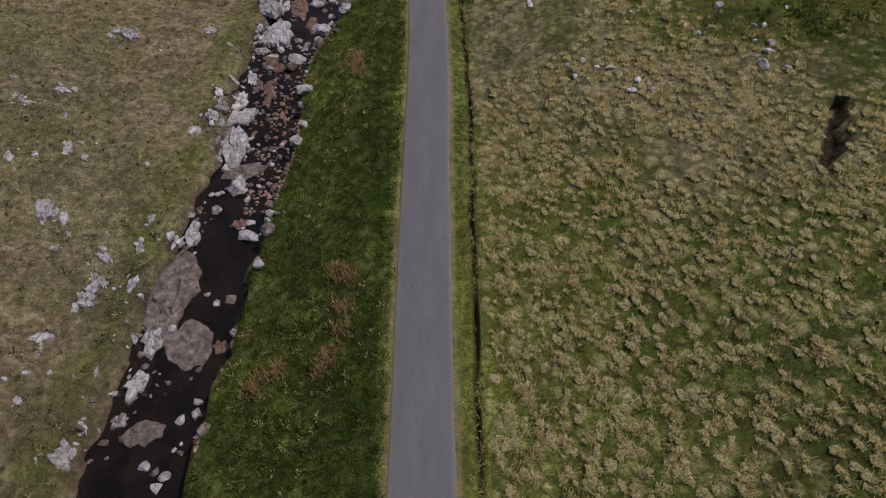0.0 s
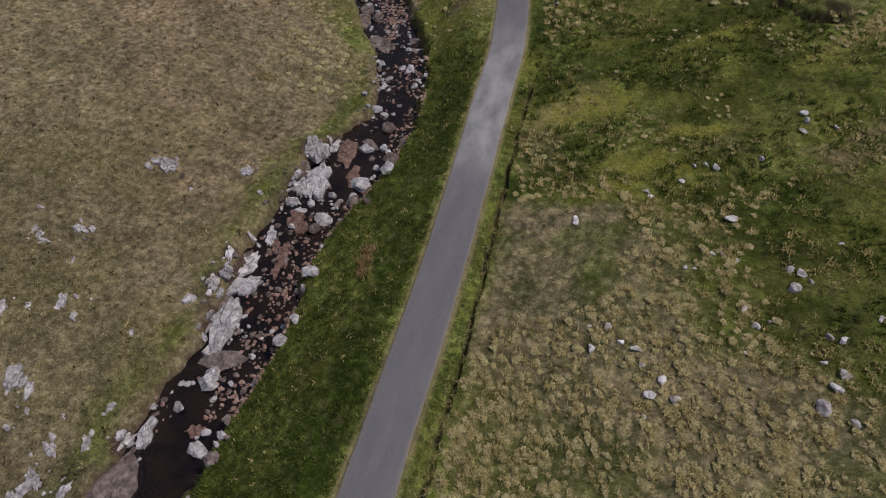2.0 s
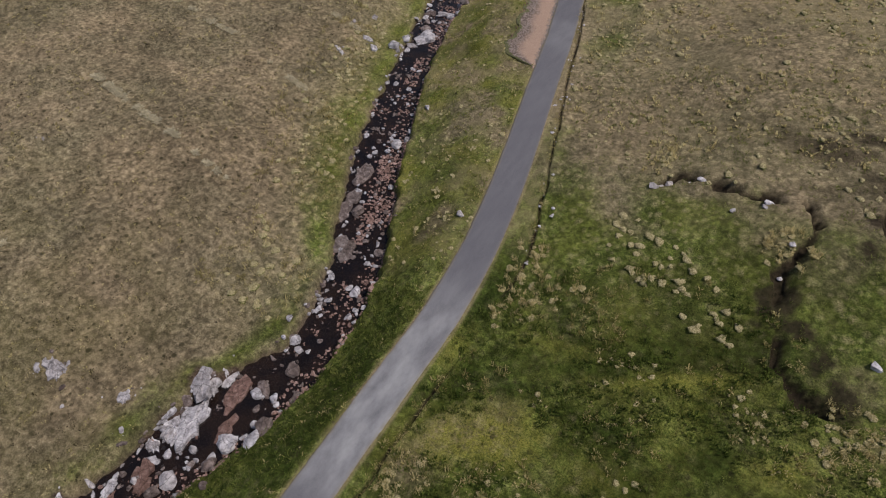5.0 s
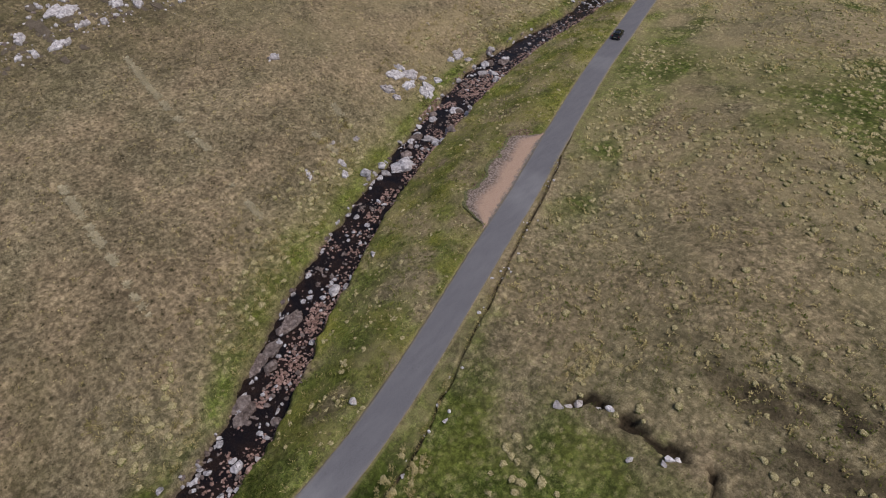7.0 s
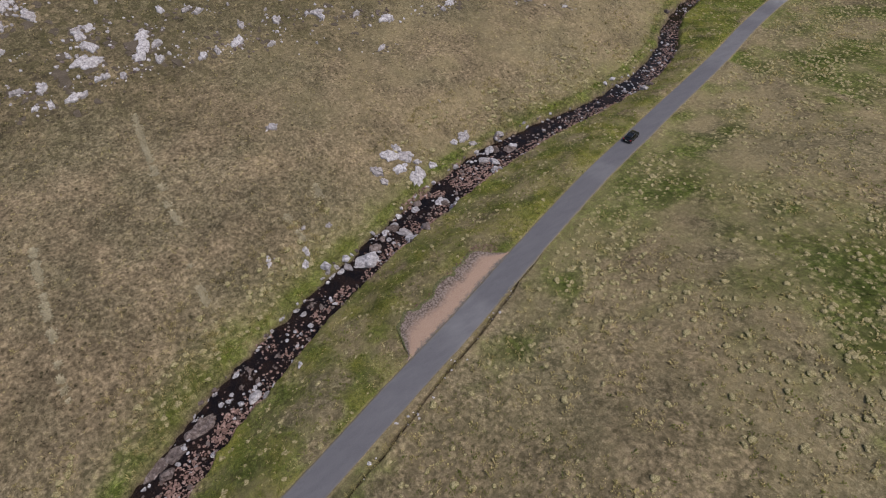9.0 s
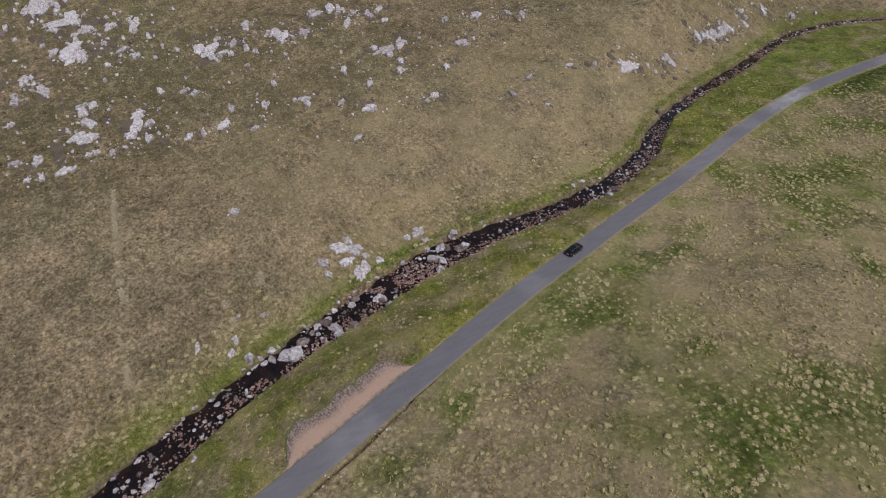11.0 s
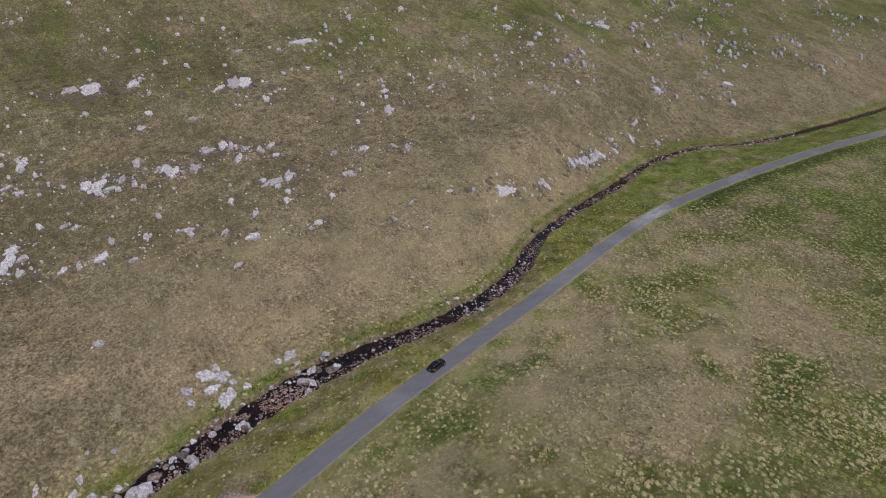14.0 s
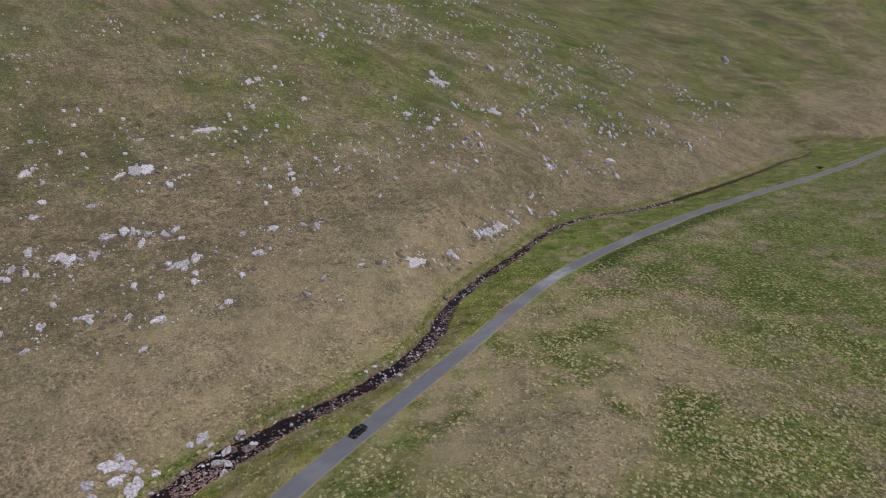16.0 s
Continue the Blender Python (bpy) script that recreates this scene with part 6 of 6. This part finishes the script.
# ---- the car ----
def paint_of(name, colour, rough=0.3, metal=0.0, coat=0.0, spec=0.5, emit=0.0):
    m, nt, b = shader(name, rough, spec)
    n = ramp(nt, grain(nt, 0.02, 3), (0.3, tuple(0.92 * c for c in colour)), (0.7, tuple(1.06 * c for c in colour)))
    nt.links.new(n, b.inputs["Base Color"])
    b.inputs["Metallic"].default_value, b.inputs["Coat Weight"].default_value = metal, coat
    return m


BLACK_PAINT = paint_of("black_car_paint", (0.006, 0.006, 0.008), 0.25, 0.0, 0.6)
DARK_GLASS = paint_of("dark_glass", (0.006, 0.007, 0.012), 0.05, 0.0, 0.0, 0.6)
# pale base colour stands in for sky reflected in the panes
SKY_TINT_GLASS = paint_of("windscreen_glass", (0.16, 0.19, 0.215), 0.08, 0.0, 0.0, 0.7)
RUBBER = paint_of("tyre_rubber", (0.015, 0.015, 0.016), 0.9, 0.0, 0.0, 0.2)
ALLOY = paint_of("alloy", (0.55, 0.55, 0.57), 0.3, 0.9)
BLACK_PLASTIC = paint_of("black_plastic", (0.018, 0.018, 0.019), 0.7, 0.0, 0.0, 0.3)
TAIL_RED = paint_of("red_lamp_glass", (0.42, 0.012, 0.022), 0.15)
LAMP_CLEAR = paint_of("headlamp_glass", (0.16, 0.17, 0.19), 0.08)
PLATE_WHITE = paint_of("plate_white", (0.62, 0.62, 0.58), 0.5)
PLATE_INK = paint_of("plate_ink", (0.02, 0.02, 0.02), 0.5)


def part(name, bm, material, parent, label=""):
    me = bpy.data.meshes.new(name)
    bmesh.ops.recalc_face_normals(bm, faces=bm.faces)
    bm.to_mesh(me)
    bm.free()
    me.materials.append(material)
    for p in me.polygons:
        p.use_smooth = True
    me.set_sharp_from_angle(angle=radians(38))
    ob = new(name, me)
    ob.parent = parent
    return tagged(ob, label)


def block(sx, sy, sz, at, soft=0.02, turn=None):
    bm = bmesh.new()
    bmesh.ops.create_cube(bm, size=1)
    bmesh.ops.scale(bm, vec=(sx, sy, sz), verts=bm.verts)
    if soft:
        bmesh.ops.bevel(bm, geom=bm.edges[:], offset=soft, segments=2, affect="EDGES")
    if turn:
        bmesh.ops.rotate(bm, matrix=Euler(turn).to_matrix(), verts=bm.verts)
    bmesh.ops.translate(bm, vec=at, verts=bm.verts)
    return bm


def loft(rings):
    """Skin over rings that have as many points each, closed at both ends."""
    bm = bmesh.new()
    rows = [[bm.verts.new(p) for p in r] for r in rings]
    for a, c in zip(rows, rows[1:]):
        for i in range(len(a)):
            j = (i + 1) % len(a)
            bm.faces.new((a[i], a[j], c[j], c[i]))
    bm.faces.new(rows[0])
    bm.faces.new(rows[-1][::-1])
    return bm


def panel(corners, lift=0.008, thick=0.012, cuts=4):
    """A thin curved pane over four corners, lifted along its normal."""
    a, b2, c, d = [Vector(q) for q in corners]
    n = (b2 - a).cross(d - a).normalized()
    bm = bmesh.new()
    grid = []
    for i in range(cuts + 1):
        u = i / cuts
        row = []
        for j in range(cuts + 1):
            v = j / cuts
            q = a.lerp(b2, u).lerp(d.lerp(c, u), v)
            row.append(bm.verts.new(q + n * (lift + 0.025 * math.sin(math.pi * u) * math.sin(math.pi * v))))
        grid.append(row)
    for i in range(cuts):
        for j in range(cuts):
            bm.faces.new((grid[i][j], grid[i + 1][j], grid[i + 1][j + 1], grid[i][j + 1]))
    bmesh.ops.solidify(bm, geom=bm.faces[:], thickness=thick)
    return bm


def build_car():
    car = new("car")
    # stations: along, half width, sill, shoulder, top
    stations = [(-2.14, 0.66, 0.42, 0.62, 0.72), (-2.06, 0.80, 0.32, 0.72, 0.93), (-1.80, 0.88, 0.26, 0.80, 1.02), (-1.30, 0.91, 0.22, 0.82, 1.03), (-0.4, 0.90, 0.21, 0.80, 1.00),
                (0.5, 0.90, 0.21, 0.80, 0.99), (1.0, 0.905, 0.22, 0.78, 0.97), (1.45, 0.89, 0.24, 0.74, 0.91), (1.80, 0.84, 0.26, 0.68, 0.82), (2.02, 0.70, 0.28, 0.60, 0.71), (2.13, 0.50, 0.34, 0.52, 0.58)]
    rings = []
    for y, w, sill, sh, top in stations:
        half = [(w * 0.90, sill), (w * 0.985, sill + 0.10), (w, (sill + sh) / 2), (w * 0.985, sh), (w * 0.90, sh + (top - sh) * 0.62), (w * 0.74, sh + (top - sh) * 0.90), (w * 0.40, top)]
        rings.append([(hx, y, hz) for hx, hz in half] + [(-hx, y, hz) for hx, hz in half[::-1]])
    body = part("body", loft(rings), BLACK_PAINT, car, "glossy black bodywork")
    # cabin
    base = [(0.95, 0.72), (0.45, 0.80), (-0.5, 0.815), (-1.4, 0.79), (-1.98, 0.66)]
    roof = [(0.18, 0.52), (-0.1, 0.60), (-0.6, 0.62), (-1.2, 0.60), (-1.62, 0.53)]
    bz, tz = 0.95, [1.40, 1.475, 1.495, 1.47, 1.41]
    low = [(w, y, bz) for y, w in base] + [(-w, y, bz) for y, w in base[::-1]]
    high = [(w, y, z) for (y, w), z in zip(roof, tz)] + [(-w, y, z) for (y, w), z in reversed(list(zip(roof, tz)))]
    crown = [(q[0] * 0.8, q[1] * 0.9 - 0.07, q[2] + 0.035) for q in high]
    part("cabin", loft([low, high, crown]), BLACK_PAINT, car)

    def between(p, q, k):
        return tuple(a + (c - a) * k for a, c in zip(p, q))
    L0, H0, L4, H4 = low[0], high[0], low[4], high[4]
    mx = lambda q: (-q[0], q[1], q[2])
    part("windscreen", panel([between(mx(L0), mx(H0), 0.10), between(L0, H0, 0.10), between(L0, H0, 0.93), between(mx(L0), mx(H0), 0.93)]), SKY_TINT_GLASS, car, "windscreen coloured pale for reflected sky")
    part("rear_window", panel([between(L4, H4, 0.28), between(mx(L4), mx(H4), 0.28), between(mx(L4), mx(H4), 0.9), between(L4, H4, 0.9)]), DARK_GLASS, car)
    for s in (1, -1):
        for i, j, k0, k1 in ((0, 1, 0.45, 0.97), (1, 2, 0.04, 0.96), (2, 3, 0.04, 0.96), (3, 4, 0.06, 0.6)):
            lo0, lo1 = between(low[i], low[j], k0), between(low[i], low[j], k1)
            hi0, hi1 = between(high[i], high[j], k0), between(high[i], high[j], k1)
            c = [between(lo0, hi0, 0.14), between(lo1, hi1, 0.14), between(lo1, hi1, 0.90), between(lo0, hi0, 0.90)]
            c = c[::-1] if s > 0 else [mx(q) for q in c]
            part("side_window", panel(c, 0.004, 0.01, 2), DARK_GLASS, car)
        rail = bmesh.new()
        pts = [(s * (w + 0.015), y, z + 0.05) for (y, w), z in zip(roof, tz)]
        ring = [[(px + 0.018 * math.cos(a), py, pz + 0.018 * math.sin(a)) for a in (0, 1.05, 2.09, 3.14, 4.19, 5.24)] for px, py, pz in pts]
        part("roof_rail", loft(ring), ALLOY, car, "slim silver roof rail")
        rail.free()
        mirror = part("door_mirror", block(0.20, 0.11, 0.14, (s * 1.00, 0.60, 1.00), 0.035), BLACK_PAINT, car)
        part("mirror_glass", block(0.15, 0.01, 0.10, (s * 1.00, 0.545, 1.00), 0.0), SKY_TINT_GLASS, mirror)
        part("tail_lamp", block(0.24, 0.16, 0.17, (s * 0.71, -2.00, 0.90), 0.04, (0.3, 0, s * 0.35)), TAIL_RED, car, "bright red tail lamp")
        part("headlamp", block(0.28, 0.36, 0.11, (s * 0.66, 1.90, 0.70), 0.04, (-0.35, 0, -s * 0.55)), LAMP_CLEAR, car, "clear headlamp")
        part("sill_trim", block(0.05, 2.3, 0.12, (s * 0.875, 0.0, 0.25), 0.02), BLACK_PLASTIC, car)
        part("door_handle", block(0.03, 0.18, 0.03, (s * 0.905, 0.05, 0.80), 0.01), BLACK_PAINT, car)
        part("door_handle", block(0.03, 0.18, 0.03, (s * 0.905, -0.85, 0.81), 0.01), BLACK_PAINT, car)
        for y in (1.33, -1.30):
            arch = bmesh.new()
            bmesh.ops.create_cone(arch, cap_ends=True, segments=28, radius1=0.385, radius2=0.385, depth=0.06)
            bmesh.ops.rotate(arch, matrix=Euler((0, radians(90), 0)).to_matrix(), verts=arch.verts)
            bmesh.ops.translate(arch, vec=(s * 0.885, y, 0.345), verts=arch.verts)
            part("wheel_arch", arch, BLACK_PLASTIC, car)
            tyre = bmesh.new()
            bmesh.ops.create_cone(tyre, cap_ends=True, segments=28, radius1=0.33, radius2=0.33, depth=0.22)
            bmesh.ops.bevel(tyre, geom=[e for e in tyre.edges if len(e.link_faces) == 2 and any(len(f.verts) > 4 for f in e.link_faces)], offset=0.03, segments=2, affect="EDGES")
            bmesh.ops.rotate(tyre, matrix=Euler((0, radians(90), 0)).to_matrix(), verts=tyre.verts)
            bmesh.ops.translate(tyre, vec=(s * 0.815, y, 0.33), verts=tyre.verts)
            wheel = part("wheel", tyre, RUBBER, car, "black tyre on a silver alloy rim")
            rim = bmesh.new()
            bmesh.ops.create_cone(rim, cap_ends=True, segments=20, radius1=0.225, radius2=0.20, depth=0.03)
            bmesh.ops.rotate(rim, matrix=Euler((0, radians(90 * s), 0)).to_matrix(), verts=rim.verts)
            bmesh.ops.translate(rim, vec=(s * 0.928, y, 0.33), verts=rim.verts)
            part("rim", rim, ALLOY, wheel)
    part("glass_roof", panel([(-0.44, -0.02, 1.505), (-0.44, -1.30, 1.500), (0.44, -1.30, 1.500), (0.44, -0.02, 1.505)][::-1], 0.012), DARK_GLASS, car, "dark panoramic glass roof")
    part("rear_spoiler", block(1.10, 0.24, 0.035, (0, -1.70, 1.435), 0.012, (-0.12, 0, 0)), BLACK_PAINT, car)
    part("rear_bumper", block(1.58, 0.20, 0.28, (0, -2.07, 0.46), 0.06), BLACK_PLASTIC, car)
    part("front_bumper", block(1.36, 0.22, 0.22, (0, 2.03, 0.40), 0.06), BLACK_PLASTIC, car)
    part("grille", block(0.8, 0.05, 0.12, (0, 2.12, 0.52), 0.02), BLACK_PLASTIC, car)
    plate = part("number_plate", block(0.52, 0.02, 0.12, (0, -2.165, 0.70), 0.004, (-0.25, 0, 0)), PLATE_WHITE, car, "pale number plate")
    part("plate_bar", block(0.40, 0.008, 0.05, (0, -2.178, 0.70), 0.0, (-0.25, 0, 0)), PLATE_INK, plate)
    for s in (1, -1):
        part("wiper", block(0.55, 0.02, 0.015, (s * 0.28, 0.90, 1.015), 0.004, (0.5, 0, s * 0.12)), BLACK_PLASTIC, car)
    part("rear_wiper", block(0.38, 0.02, 0.015, (0.1, -1.965, 1.08), 0.004), BLACK_PLASTIC, car)
    part("underbody", block(1.5, 3.7, 0.14, (0, 0, 0.26), 0.03), BLACK_PLASTIC, car)
    return car


car = build_car()
CAR_Y = 211.0
car.matrix_world = pose(float(road_x(CAR_Y)) - 0.55, CAR_Y, float(road_z(CAR_Y)) + 0.078, 0, 0, -math.degrees(math.atan(float(slope_of(road_x, CAR_Y)))))
car.scale = (1.06, 1.08, 1.04)
tagged(car, "glossy black five-door hatchback driving on the tarmac road", "car")


# ---- the bush beside the far road ----
def leafy_bush(x, y, wide, tall, seed):
    rng = np.random.default_rng(seed)
    base = float(land(x, y))
    root = tagged(new("bush"), "low dark green bush beside the far road", "bush")
    root.matrix_world = pose(x, y, base)
    bm = bmesh.new()
    tips = []
    for _ in range(14):
        a, lean = rng.uniform(0, 6.283), rng.uniform(0.2, 0.9)
        p0, r0 = Vector((0.15 * math.cos(a), 0.15 * math.sin(a), -0.05)), 0.05
        d = Vector((math.cos(a) * lean, math.sin(a) * lean, 1)).normalized()
        for _ in range(4):
            p1 = p0 + d * tall * 0.25
            side = d.orthogonal().normalized()
            other = d.cross(side)
            lo = [bm.verts.new(p0 + (side * math.cos(k) + other * math.sin(k)) * r0) for k in (0, 2.1, 4.2)]
            hi = [bm.verts.new(p1 + (side * math.cos(k) + other * math.sin(k)) * r0 * 0.7) for k in (0, 2.1, 4.2)]
            for i in range(3):
                bm.faces.new((lo[i], lo[(i + 1) % 3], hi[(i + 1) % 3], hi[i]))
            p0, r0 = p1, r0 * 0.7
            d = (d + Vector(rng.normal(0, 0.25, 3))).normalized()
            tips.append(p1)
    me = bpy.data.meshes.new("stems")
    bm.to_mesh(me)
    bm.free()
    me.materials.append(RUST)
    stems = new("stems", me)
    stems.parent = root
    n = 1600
    pick = np.array(tips)[rng.integers(len(tips), size=n)]
    c = pick * [wide / tall, wide / tall, 1] + rng.normal(0, 0.22, (n, 3))
    c[:, 2] = np.maximum(c[:, 2], 0.08)
    u, w = rng.normal(0, 1, (n, 3)), rng.normal(0, 1, (n, 3))
    u /= np.linalg.norm(u, axis=1)[:, None]
    w /= np.linalg.norm(w, axis=1)[:, None]
    s = rng.uniform(0.08, 0.18, (n, 1))
    v = np.stack([c - u * s, c + w * s * 0.5, c + u * s, c - w * s * 0.5], 1).reshape(-1, 3)
    leaves = new("leaves", from_arrays("leaves", v, np.arange(n * 4).reshape(n, 4), DEEP_GREEN))
    leaves.parent = root


leafy_bush(-67.0, 635.0, 3.2, 1.9, 3)
